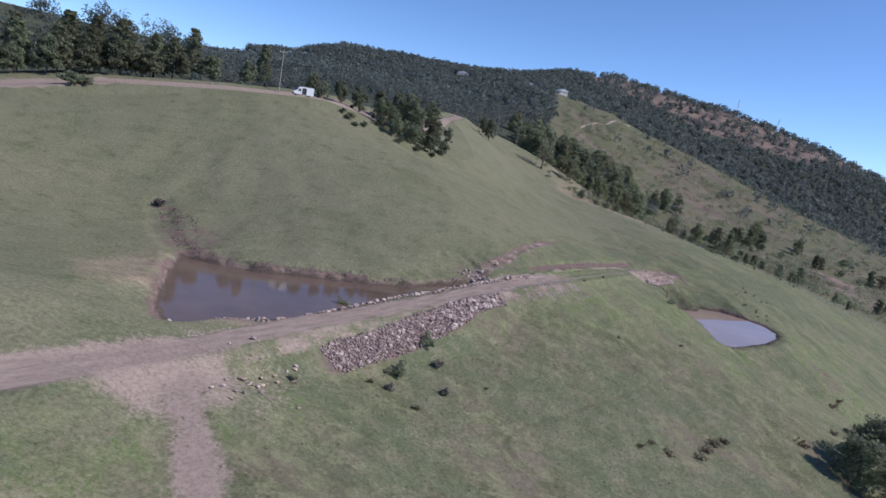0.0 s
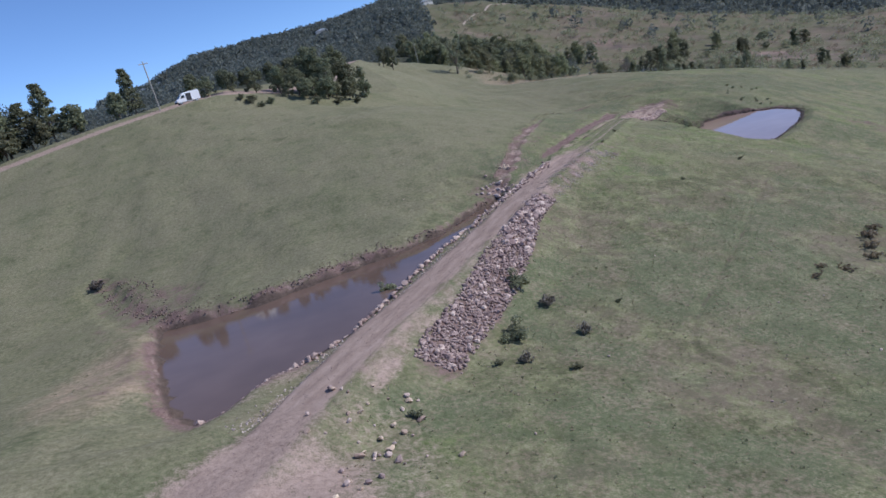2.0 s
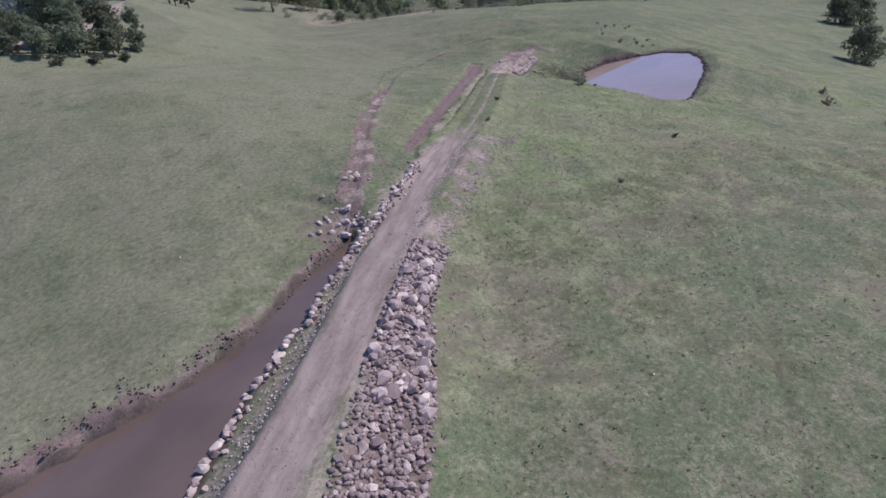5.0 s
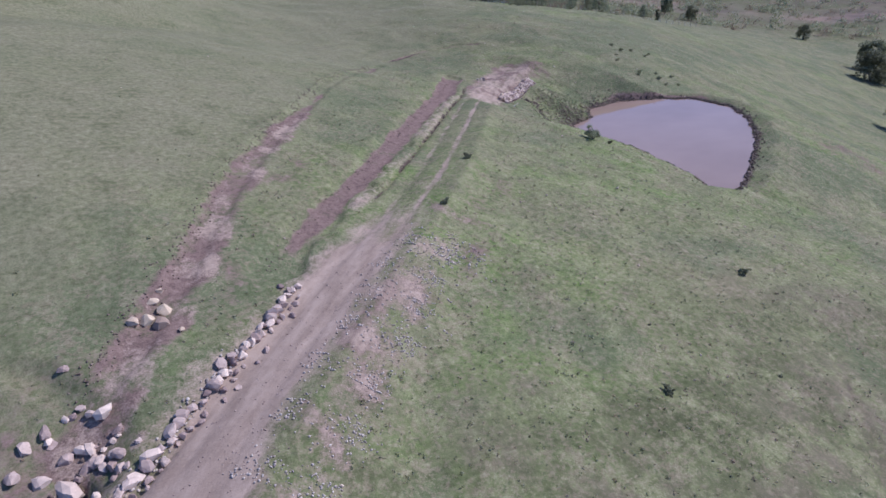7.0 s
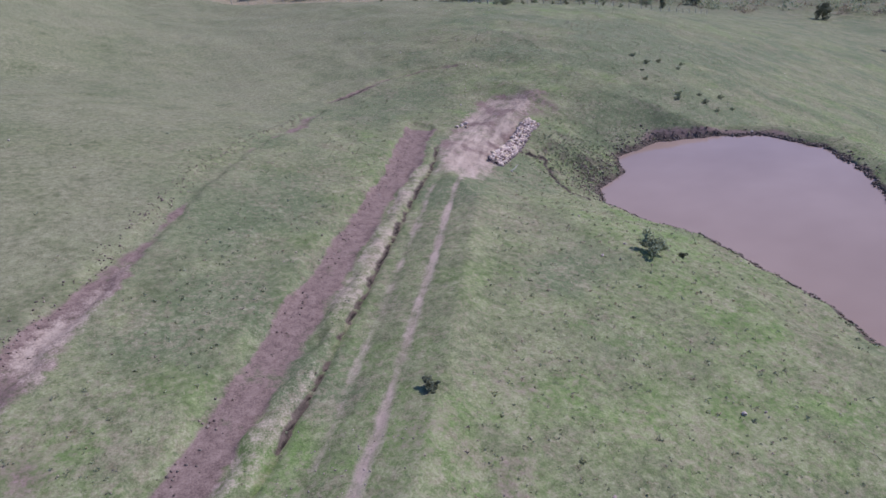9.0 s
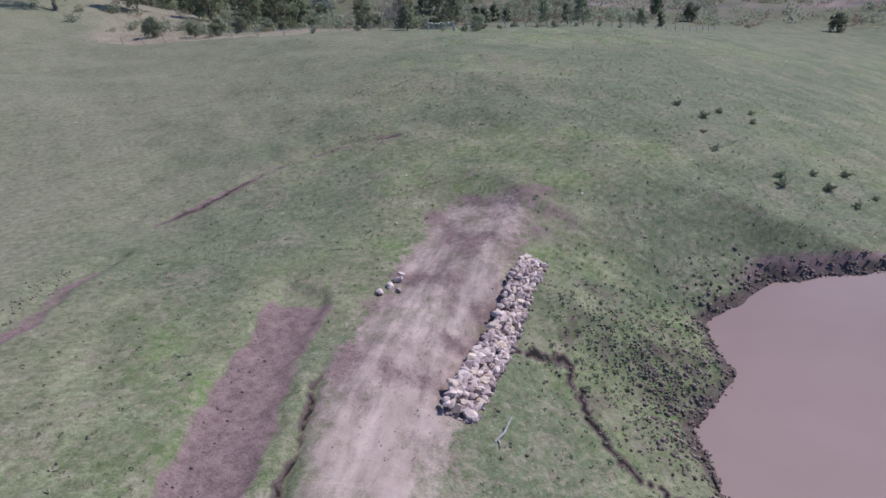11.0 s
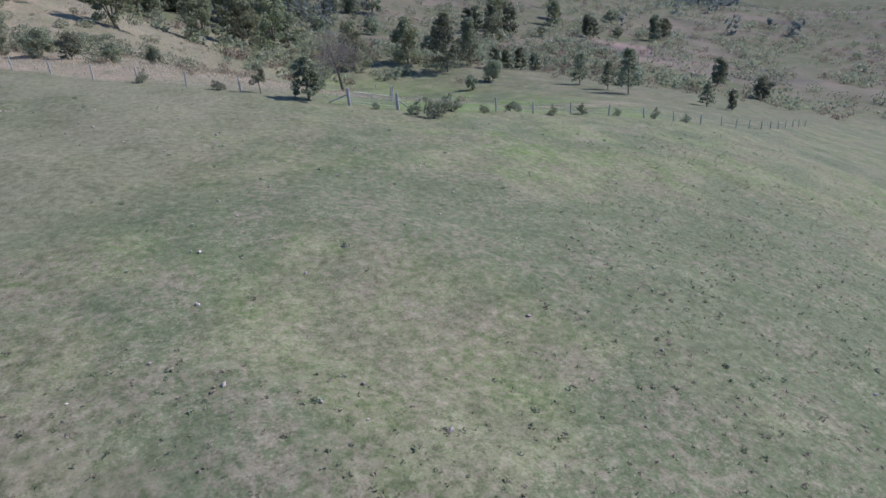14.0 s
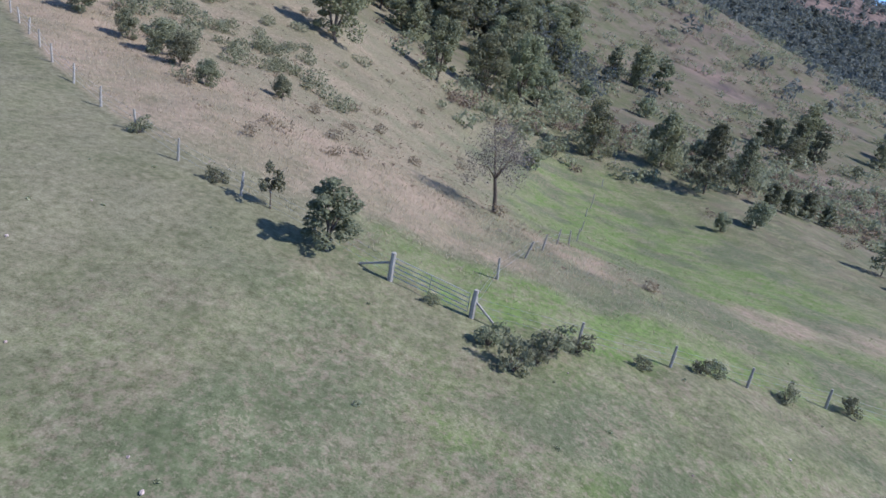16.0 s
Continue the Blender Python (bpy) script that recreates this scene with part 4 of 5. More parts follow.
# Dark trees low on the right of the paddock.
plant(broadleaf("tree", 9, 9, 27, LEAF_DARK, 80, 0.3, 50, 0.08), [(66, 83, 0.85), (72, 88, 0.95), (70, 78, 0.9), (153, 157, 1.0), (201, 197, 1.1), (209, 196, 1.15), (226, 214, 1.2)],
      "dark spreading tree at the foot of the paddock", "tree", "trees at the paddock foot")
# Bushes at the toe of the stone facing and about the paddock.
plant(shrub("bush", 1.5, 1.8, 31, LEAF_GREY, 60, 0.10), [(2.4, 72.3, 1.05), (-0.4, 64.3, 1.1), (54.2, 131.6, 0.8), (-8.9, 78.3, 0.8)], "leafy grey-green bush on the pasture", "bush", "paddock bushes")
plant(shrub("bush", 1.0, 1.4, 32, LEAF_DRY, 50, 0.09), [(4.0, 69.7, 1.0), (5.0, 64.0, 0.9), (-1.0, 60.2, 0.8), (-45.5, 107, 1.5)], "half-dry brown bush on the pasture", "bush", "dry bushes")
plant(shrub("bush", 0.5, 0.9, 33, LEAF_GREY, 60, 0.06), [(2.0, 58.4, 1.0), (9.8, 68.6, 0.8), (-3.0, 60.2, 0.9), (-9.5, 53.6, 1.0), (36.3, 124, 0.9), (30.7, 116.3, 0.8), (33.6, 98.6, 0.8), (47.4, 106.5, 0.9), (56, 131.2, 0.7), (-46.5, 108.5, 1.6)],
      "small dark weed bush on the pasture", "bush", "weed bushes")
plant(shrub("bush", 0.6, 0.8, 34, LEAF_GREY, 26, 0.06), [(84.6, 160.1, 1.0), (85.6, 161, 0.8), (94, 169.5, 0.8), (89.8, 170.8, 0.9), (84.6, 165.3, 0.7), (87.5, 158.8, 0.9), (88.5, 160.6, 0.7), (91.2, 160, 0.9), (93, 172, 0.8), (90.4, 174.1, 0.8), (86.5, 168, 0.6), (97, 172, 0.7), (87, 156.6, 0.8), (90, 157.2, 0.7)],
      "grey-green thistle clump above the pond bank", "weed", "thistles by the pond")
plant(shrub("bush", 1.3, 1.9, 35, LEAF_GREY, 44, 0.08), [(99.9, 224.2, 0.8), (101, 222.8, 1.1), (103, 225.4, 1.1), (102.2, 224, 0.7), (108.2, 227.3, 0.6), (113.2, 229.7, 0.8), (112, 229.2, 0.6), (117.8, 230.4, 0.8), (122.5, 231.6, 0.8), (97.2, 226.2, 0.5), (128, 232.5, 0.7), (134, 233, 0.8), (85.2, 230.6, 0.6), (79.4, 234, 0.7), (104.5, 226.4, 0.7), (140.5, 234.5, 0.8)],
      "scrubby bush growing along the fence line", "bush", "fence bushes")
plant(shrub("bush", 0.8, 2.0, 36, LEAF_BRACKEN, 40, 0.08), [(40, 75, 1.2), (42, 77.5, 1.3), (44, 79, 1.0), (38, 72.5, 1.0), (29, 69, 0.8), (31, 71, 0.7), (33, 70, 0.8), (61, 88, 1.2), (86, 118, 1.0), (83, 115, 1.1), (78, 103, 1.2), (73, 99, 1.2)],
      "dry brown scrub on the lower slope", "bush", "dry scrub")


def weeds(count, region, heights, leaf, seed, label, blades=9):
    """Tufts too many to count: each a few upright blades on the ground."""
    g = np.random.default_rng(seed)
    x, y = region(g, count)
    z = ground(x, y)
    h = g.uniform(*heights, len(x)) * g.uniform(0.5, 1.3, len(x))
    c = np.stack([x, y, z + h * 0.3], 1)
    v, f = leaves(c, h * 0.9, blades, 0.5, 0.5, seed)
    k = np.repeat(h, blades * 4)[:, None]
    mid = v.reshape(-1, 4, 3).mean(1).repeat(4, 0)
    v = mid + (v - mid) * k
    return tagged(part("grass_tufts", (v, f), leaf), label, "grass", kind="stuff")


def tall_grass(count, region, heights, leaf, seed, label):
    """Thin leaning blades, one by one."""
    g = np.random.default_rng(seed)
    x, y = region(g, count)
    h = g.uniform(*heights, len(x)) * (1 + 0.35 * ripple(x, y, 3.7, 15))
    a, w = g.uniform(0, math.pi, len(x)), 0.012 + 0.02 * h
    foot = np.stack([x, y, ground(x, y) - 0.03], 1)
    side = np.stack([np.cos(a) * w, np.sin(a) * w, 0 * w], 1)
    lean = np.stack([*(g.normal(size=(2, len(x))) * 0.55 * h), h], 1)
    v = np.stack([foot - side, foot + side, foot + lean + side * 0.3, foot + lean - side * 0.3], 1).reshape(-1, 3)
    return tagged(part("tall_grass", (v, np.arange(len(v)).reshape(-1, 4)), leaf), label, "grass", kind="stuff")


def paddock(g, n):
    """Spots along the open paddock, thickest under the middle of the valley floor."""
    t = g.uniform(0, 1, n)
    x, y = -5 + 120 * t + g.normal(size=n) * 26, 50 + 175 * t + g.normal(size=n) * 20
    keep = (shore(x, y, POND_A) > 0.6) & (shore(x, y, POND_B) > 0.4) & (np.abs(along(x, y, TRACK)[0]) > 3.0) & (np.abs(along(x, y, GULLY_B)[0]) > 1.6) & (np.abs(along(x, y, GULLY_A)[0]) > 1.6)
    keep &= (along(x, y, TRACK)[0] > -30) & (along(x, y, FENCE)[0] > 1) & (g.uniform(size=n) < 0.12 + 0.9 * ease(-4, 8, along(x, y, SPLIT)[0]))
    return x[keep], y[keep]


def meadow(g, n):
    x, y = 124 + g.normal(size=n) * 16, 282 + g.normal(size=n) * 24
    keep = along(x, y, FENCE)[0] < -4
    return x[keep], y[keep]


def foreground(g, n):
    x, y = g.uniform(60, 128, n), g.uniform(166, 230, n)
    keep = (along(x, y, FENCE)[0] > 1) & (g.uniform(size=n) < 0.55 + 0.6 * ripple(x, y, 9, 23))
    return x[keep], y[keep]


def pond_rim(g, n):
    a = g.uniform(0, 1, n) * len(POND_B)
    i = a.astype(int)
    p = np.array(POND_B)
    q = p[i] + (p[(i + 1) % len(p)] - p[i]) * (a - i)[:, None]
    x, y = q[:, 0] + g.normal(size=n) * 1.1, q[:, 1] + g.normal(size=n) * 1.1
    keep = shore(x, y, POND_B) > 0.1
    return x[keep], y[keep]


def bank(g, n):
    x, y = 66 + g.normal(size=n) * 3.4, 153 + g.normal(size=n) * 3.6
    keep = (shore(x, y, POND_B) > 0.3) & (along(x, y, TRACK)[0] > 4.5)
    return x[keep], y[keep]


def beyond(g, n):
    x, y = g.uniform(54, 120, n), g.uniform(226, 275, n)
    d = along(x, y, FENCE)[0]
    strip = np.abs(along(x, y, [(60, 262, 0), (78, 246, 0), (92, 240, 0), (104, 243, 0)])[0])
    keep = (d < -0.6) & (g.uniform(size=n) < ease(14, 3, strip) + 0.08)
    return x[keep], y[keep]


def rough_slope(g, n):
    x, y = g.uniform(56, 118, n), g.uniform(240, 345, n)
    keep = (along(x, y, FENCE)[0] < -6) & (g.uniform(size=n) < 0.5 + 0.6 * ripple(x, y, 22, 19)) & (np.hypot((x - 124) / 24, (y - 284) / 38) > 1)
    return x[keep], y[keep]


weeds(26000, paddock, (0.05, 0.14), LEAF_GREY, 41, "short grey-green grass tufts all over the pasture", 6)
weeds(14000, paddock, (0.05, 0.13), LEAF_STRAW, 45, "short dry grass tufts all over the pasture", 6)
weeds(700, paddock, (0.05, 0.14), LEAF_GREY, 42, "grey-green weed clumps scattered over the pasture", 16)
weeds(6000, meadow, (0.03, 0.09), LEAF_MEADOW, 39, "green tussocks in the lush meadow beyond the fence")
weeds(420, foreground, (0.05, 0.17), LEAF_GREY, 38, "grey-green tussocks on the paddock below the gate", 18)
weeds(70, foreground, (0.06, 0.16), LEAF, 37, "dark weeds on the paddock below the gate", 18)
weeds(1100, bank, (0.05, 0.15), LEAF_DARK, 50, "dark tussocks on the trampled pond bank", 12)
weeds(300, pond_rim, (0.07, 0.22), LEAF_DARK, 43, "dark sedge tufts round the pond's muddy rim")
weeds(6000, rough_slope, (0.08, 0.22), LEAF_STRAW, 40, "straw-coloured grass tufts on the rough slope")
tall_grass(40000, rough_slope, (0.08, 0.24), LEAF_BRACKEN, 36, "thin brown grass over the rough slope")
tall_grass(60000, beyond, (0.10, 0.30), LEAF_STRAW, 44, "tall dry grass beyond the fence")


def scrub(count, region, heights, blade, leaf, seed, label, blades=26):
    """Low bushes too many to count, as one mesh of leaf clumps."""
    g = np.random.default_rng(seed)
    x, y = region(g, count)
    h = g.uniform(*heights, len(x))
    c = np.repeat(np.stack([x, y, ground(x, y) + h * 0.4], 1), 3, 0)
    h = np.repeat(h, 3)
    c[:, :2] += g.normal(size=(len(c), 2)) * h[:, None] * 0.4
    v, f = leaves(c, h * 0.6, blades, np.repeat(h * blade, blades), 0.8, seed)
    return tagged(part("scrub", (v, f), leaf), label, "scrub", kind="stuff")


def thicket(g, n):
    x, y = 68 + g.normal(size=n) * 9, 272 + g.normal(size=n) * 16
    keep = along(x, y, FENCE)[0] < -9
    return x[keep], y[keep]


def belt_foot(g, n):
    t = g.uniform(0, 1, n)
    x, y = 92 + 150 * t + g.normal(size=n) * 9, 334 + 45 * t + g.normal(size=n) * 14
    return x, y


def far_slope(g, n):
    x, y = g.uniform(100, 620, n), g.uniform(260, 720, n)
    b = np.degrees(np.arctan2(x, y))
    keep = (y + 0.5 * np.maximum(0, x - 120) > 345) & (b > 10) & (g.uniform(size=n) < 0.45 + 0.6 * ripple(x, y, 60, 20))
    return x[keep], y[keep]


scrub(130, rough_slope, (0.4, 1.2), 0.10, LEAF_BRACKEN, 46, "brown scrub and bracken on the rough slope", 70)
scrub(80, thicket, (0.9, 2.4), 0.085, LEAF_GREY, 47, "grey-green scrub on the rough slope", 110)
scrub(300, belt_foot, (1.2, 3.4), 0.16, LEAF_GREY, 35, "grey-green bushes at the foot of the tree belt")
scrub(200, belt_foot, (1.0, 2.6), 0.16, LEAF_BRACKEN, 34, "brown bushes at the foot of the tree belt")
scrub(3200, far_slope, (1.6, 5.5), 0.135, LEAF_GREY, 48, "mixed scrub over the far side of the valley", 22)
scrub(3800, far_slope, (0.9, 3.0), 0.16, LEAF_BRACKEN, 49, "brown dry scrub over the far side of the valley", 14)


# Distant houses: bearing, distance, width, depth, height, turn.
HOUSES = ((0.6, 1240, 22, 12, 6, 8), (9.4, 825, 12, 9, 5, 20), (5.3, 1080, 10, 8, 5, 0), (6.6, 1050, 12, 8, 5, 10), (7.2, 470, 20, 10, 5, -15), (-14.2, 1320, 14, 9, 5, 0), (-12.9, 1320, 12, 9, 5, 0))


def woods():
    """Distant forest over the ridge as one mesh of leafy tree tops."""
    g = np.random.default_rng(51)
    n = 20000
    b, r = g.uniform(-38, 44, n), np.sqrt(g.uniform(190.0 ** 2, 1520.0 ** 2, n))
    x, y = r * np.sin(np.radians(b)), r * np.cos(np.radians(b))
    z = ground(x, y)
    up = np.degrees(np.arctan2(z - 23, r))
    top = brown_top(b, up) * ease(900, 1000, r)
    crest = (r > 1440) & (r < 1500)
    left = np.maximum(ease(5, 1, b) * (r > 300) * (along(x, y, ROAD)[0] < 0), ease(9.6, 8.4, b) * ease(345, 365, r))
    want = np.maximum(ease(830, 900, r) * (1 - 0.78 * top) * ease(44, 40, b), left)
    want = np.maximum(want, 0.6 * crest)
    want = np.maximum(want, ease(24, 16, b) * ease(4, 6, b) * (y > 390) * (y < 450))
    want = np.maximum(want, 0.04 * (b > 5) * (r > 560))
    want = want * (np.abs(along(x, y, ROAD)[0]) > 7) * (ripple(x, y, 160, 9) > -0.62)
    for hb, hr, wide, *_ in HOUSES:
        want = want * ((np.abs(b - hb) * radians(1) * r > wide * 0.6 + 6) | (r < hr - 130) | (r > hr + 12))
    keep = (g.uniform(size=n) < want)
    x, y, z, r = x[keep], y[keep], z[keep], r[keep]
    h = g.uniform(6, 13, len(x))
    for pick, count, label in ((r >= 560, 14, "dark eucalypt forest covering the distant hill"), (r < 560, 46, "grey-green eucalypt forest behind the crest")):
        px, py, pz, ph = x[pick], y[pick], z[pick], h[pick]
        c = np.concatenate([np.stack([px, py, pz + ph * 0.68], 1), np.stack([px + g.normal(size=len(px)) * 1.5, py, pz + ph * 0.34], 1)])
        size = 1.15 + 1.2 * ease(300, 1000, r[pick]) if count < 20 else np.full(len(px), 0.62)
        loose = 0.28 + 0.15 * ease(350, 800, r[pick])
        v, f = leaves(c, np.concatenate([ph * loose, ph * loose * 1.1]), count, np.repeat(np.tile(size, 2), count), 1.0, 52)
        tagged(part("far_woods", (v, f), LEAF_FAR_HAZE), label, "forest", kind="stuff")


# Greyed and blued leaf colour: distance haze is painted into it.
LEAF_FAR_HAZE = leaf_material("far gum leaves with haze tint", (0.088, 0.106, 0.096), (0.225, 0.242, 0.205))
woods()


# ---- stone work ----
facing = thing("stone_facing", Matrix(), "loose rock facing on the dam wall below the track", "rock wall")
edging = thing("stone_edging", Matrix(), "row of pale stones along the dam's waterline", "rock wall")
retaining = thing("stone_wall", Matrix(), "low dry-stacked stone wall beside the track's end", "stone wall")


def face_edges(s):
    """Where the rock facing starts and ends, in metres right of the track."""
    return float(np.interp(s, (47, 60, 70, 80, 86), (4.1, 3.3, 2.4, 1.9, 2.0))), float(np.interp(s, (47, 66, 74, 81, 88), (6.8, 6.3, 5.2, 4.0, 3.8)))


n = 0
while n < 300:
    s = rng.uniform(48.5, 88.5)
    top, low = face_edges(s)
    x, y = track_place(s, rng.uniform(top, low))
    if ripple(np.array([x]), np.array([y]), 9, 3)[0] > 0.55:
        continue
    big = s > 72 and rng.uniform() < 0.7
    piece("stone", STONES[rng.integers(9)], PALE if rng.uniform() < (0.5 if big else 0.2) else STONE, facing, x, y, rng.uniform(0.65, 1.1) if big else rng.uniform(0.36, 0.72), 0.16)
    n += 1


def rubble(count, places, sizes, parent, material, seed, name="rubble"):
    """Small stones joined into one mesh."""
    g = np.random.default_rng(seed)
    vs, fs, at = [], [], 0
    pts = [places(g) for _ in range(count)]
    zs = ground(np.array([p[0] for p in pts]), np.array([p[1] for p in pts]))
    shapes = []
    for me in STONES[:5]:
        v = np.array([p.co for p in me.vertices])
        f = np.array([list(p.vertices) for p in me.polygons if len(p.vertices) == 3])
        shapes.append((v, f))
    for (x, y), z in zip(pts, zs):
        v, f = shapes[g.integers(5)]
        k, a = g.uniform(*sizes), g.uniform(0, 6.28)
        rot = np.array([[math.cos(a), -math.sin(a), 0], [math.sin(a), math.cos(a), 0], [0, 0, 1]])
        vs.append((v * k * g.uniform(0.8, 1.2, 3)) @ rot.T + (x, y, z + k * 0.12))
        fs.append(f + at)
        at += len(v)
    return part(name, (np.concatenate(vs), np.concatenate(fs)), material, parent)


def on_face(g):
    s = g.uniform(48.5, 89)
    top, low = face_edges(s)
    return track_place(s, g.uniform(top - 0.2, low + 0.2))


def on_verge(g):
    x, y, w = ((22.4, 105.2, 1.2), (27.6, 111.6, 1.0), (24.5, 107.8, 1.8), (29.6, 111, 0.9))[g.integers(4)]
    return x + g.normal() * w * 0.7, y + g.normal() * w


def on_shoulder(g):
    s = g.uniform(84, 114)
    k = g.uniform()
    d = 3.6 + 0.35 * g.normal() if k < 0.5 else 1.5 - 0.5 * (s > 94) + 0.25 * g.normal() if k < 0.75 else g.uniform(1.2, 4.2)
    return track_place(s + 1.2 * math.sin(s * 2.1), d + 0.3 * math.sin(s * 1.3))


def by_gullies(g):
    first = g.uniform() < 0.8
    line, left = (GULLY_A, g.uniform(2, 76)) if first else (GULLY_B, g.uniform(0, 58))
    for p, q in zip(line, line[1:]):
        n = math.hypot(q[0] - p[0], q[1] - p[1])
        if left < n:
            w = g.normal() * 0.35 - (0.8 if first and left < 40 else 0.5)
            return p[0] + (q[0] - p[0]) * left / n + w * (q[1] - p[1]) / n, p[1] + (q[1] - p[1]) * left / n - w * (q[0] - p[0]) / n
        left -= n
    return line[-1][:2]


def far_bank(g):
    i = g.integers(0, 11)
    (ax, ay), (bx, by) = POND_A[i], POND_A[i + 1]
    t, far = g.uniform(), 0.5 + abs(g.normal()) * (1.0 if i < 7 else 1.8)
    n = math.hypot(bx - ax, by - ay)
    return ax + (bx - ax) * t - (ay - by) / n * far * -1, ay + (by - ay) * t - (bx - ax) / n * far


def inlet(g):
    t, k = g.uniform(), g.integers(3)
    return -34 - 12 * t + 2.5 * k + g.normal() * 0.4, 87.5 + 20 * t - 2.2 * k * (1 - t) + math.sin(t * 9 + k) * 1.0 + g.normal() * 0.3


def on_shore(g):
    s = g.uniform(38, 101)
    return track_place(s, -(2.5 + abs(g.normal()) * (0.9 if s < 90 else 0.4)))


def on_track(g):
    s = g.uniform(30, 125)
    return track_place(s, g.normal() * 1.7)


tagged(rubble(2900, on_face, (0.18, 0.46), facing, RUBBLE, 61), kind="stuff")
tagged(rubble(2300, on_shoulder, (0.03, 0.14), None, RUBBLE_PALE, 68, "loose_rubble"), "loose grey stones on the track shoulder", "stones", kind="stuff")
tagged(rubble(1500, by_gullies, (0.03, 0.15), None, CLOD, 69, "earth_clods"), "dark earth clods along the gully edges", "clods", kind="stuff")
tagged(rubble(900, far_bank, (0.07, 0.26), None, CLOD, 70, "earth_clods"), "dark crumbling clods along the dam's far bank", "clods", kind="stuff")
tagged(rubble(320, inlet, (0.1, 0.34), None, CLOD, 71, "earth_clods"), "dark broken earth ledges in the dam's inlet", "clods", kind="stuff")
tagged(rubble(360, on_verge, (0.04, 0.18), None, RUBBLE_PALE, 62, "loose_rubble"), "loose grey stones on the track verge", "stones", kind="stuff")
tagged(rubble(1300, on_shore, (0.05, 0.22), edging, RUBBLE_PALE, 63), kind="stuff")
tagged(rubble(3600, on_track, (0.02, 0.085), None, RUBBLE, 64, "track_gravel"), "coarse gravel on the farm track", "gravel", kind="stuff")


def in_wall(g):
    t, w = g.uniform(-0.02, 1.02), g.uniform(-0.6, 0.6)
    return 55.7 + t * 9.3 + w * 0.65, 152.4 + t * 7.8 - w * 0.75


def track_end(g):
    s = g.uniform(158, 181)
    return track_place(s, g.normal() * 1.3 + (1.2 if s > 170 else 0.2))


tagged(rubble(700, in_wall, (0.14, 0.34), retaining, RUBBLE, 72), kind="stuff")
tagged(rubble(900, track_end, (0.02, 0.07), None, RUBBLE, 73, "earth_clods"), "crumbly earth clods on the track's end", "clods", kind="stuff")


def pond_clods(g):
    a = g.uniform(0, len(POND_B))
    i = int(a)
    (ax, ay), (bx, by) = POND_B[i], POND_B[(i + 1) % len(POND_B)]
    far = abs(g.normal()) * (1.3 if i in (0, 1, 2, 17) else 0.55)
    x, y = ax + (bx - ax) * (a - i), ay + (by - ay) * (a - i)
    n = math.hypot(x - 73, y - 138)
    return x + (x - 73) / n * far, y + (y - 138) / n * far


def mud_rim(g):
    a, r = g.uniform(0, 6.28), abs(g.normal())
    return 65.2 + math.cos(a) * r * 2.6, 152.5 + math.sin(a) * r * 3.6


tagged(rubble(1300, mud_rim, (0.04, 0.16), None, CLOD, 67, "mud_clods"), "dark trampled mud clods on the cracked bank", "mud", kind="stuff")
tagged(rubble(2400, pond_clods, (0.07, 0.28), None, CLOD, 66, "mud_clods"), "dark trampled mud clods round the pond", "mud", kind="stuff")
s = 33.0
while s < 106:
    reach = np.arange(-1.6, -9.1, -0.1)
    spots = np.array([track_place(s, d) for d in reach])
    wet = np.nonzero(shore(spots[:, 0], spots[:, 1], POND_A) < 0.2)[0]
    d = float(reach[wet[0]]) if len(wet) else -10.0
    if s > 80:
        d = float(np.interp(s, (80, 84, 88, 92, 98, 106), (-3.7, -3.9, -3.7, -3.1, -2.6, -2.6)))
    if d > -9:
        x, y = track_place(s, d + rng.normal() * 0.12)
        piece("stone", STONES[rng.integers(9)], PALE if rng.uniform() < 0.75 else STONE, edging, x, y, rng.uniform(0.45, 0.78), 0.14)
        if rng.uniform() < 0.6:
            x, y = track_place(s, d + rng.uniform(0.3, 0.9))
            piece("stone", STONES[rng.integers(9)], STONE, edging, x, y, rng.uniform(0.25, 0.5), 0.16)
    s += rng.uniform(0.34, 0.52)
for k in range(300):
    t = (k + rng.uniform(-3, 3)) / 300
    row = k % 5
    w = -0.42 + 0.21 * row + rng.uniform(-0.08, 0.08)
    x, y = 55.7 + t * 9.3 + w * 0.65, 152.4 + t * 7.8 - w * 0.75
    piece("stone", STONES[rng.integers(9)], PALE if rng.uniform() < 0.55 else TAN if rng.uniform() < 0.4 else STONE, retaining, x, y, rng.uniform(0.34, 0.52) * (1.15 - 0.25 * t), 0.12, 14, z=gz(x, y) + 0.36 - 0.07 * row)
for x, y, k in ((57.8, 161.4, 0.6), (57.2, 161, 0.5), (56.5, 160.6, 0.55), (57.4, 160.5, 0.4), (58.3, 162, 0.4)):
    tagged(piece("rock", STONES[rng.integers(9)], PALE, None, x, y, k), "pale stone beside the track's end", "rock", "stones by the track end")
for x, y, k in ((14.8, 105.2, 0.95), (15.3, 105.6, 0.8), (15.0, 104.6, 0.7), (16.0, 106.2, 0.75), (16.4, 106.7, 0.55), (17.0, 107.4, 0.6), (17.4, 107.9, 0.7), (18.0, 108.7, 0.55), (18.3, 109.1, 0.5), (18.8, 109.9, 0.7), (18.5, 110.3, 0.5), (17.7, 107.6, 0.45)):
    tagged(piece("rock", STONES[rng.integers(9)], STONE if k < 0.7 else PALE, None, x, y, k * 0.75, 0.14), "grey-pink boulder edging the track beside the gully", "rock", "boulders by the track")
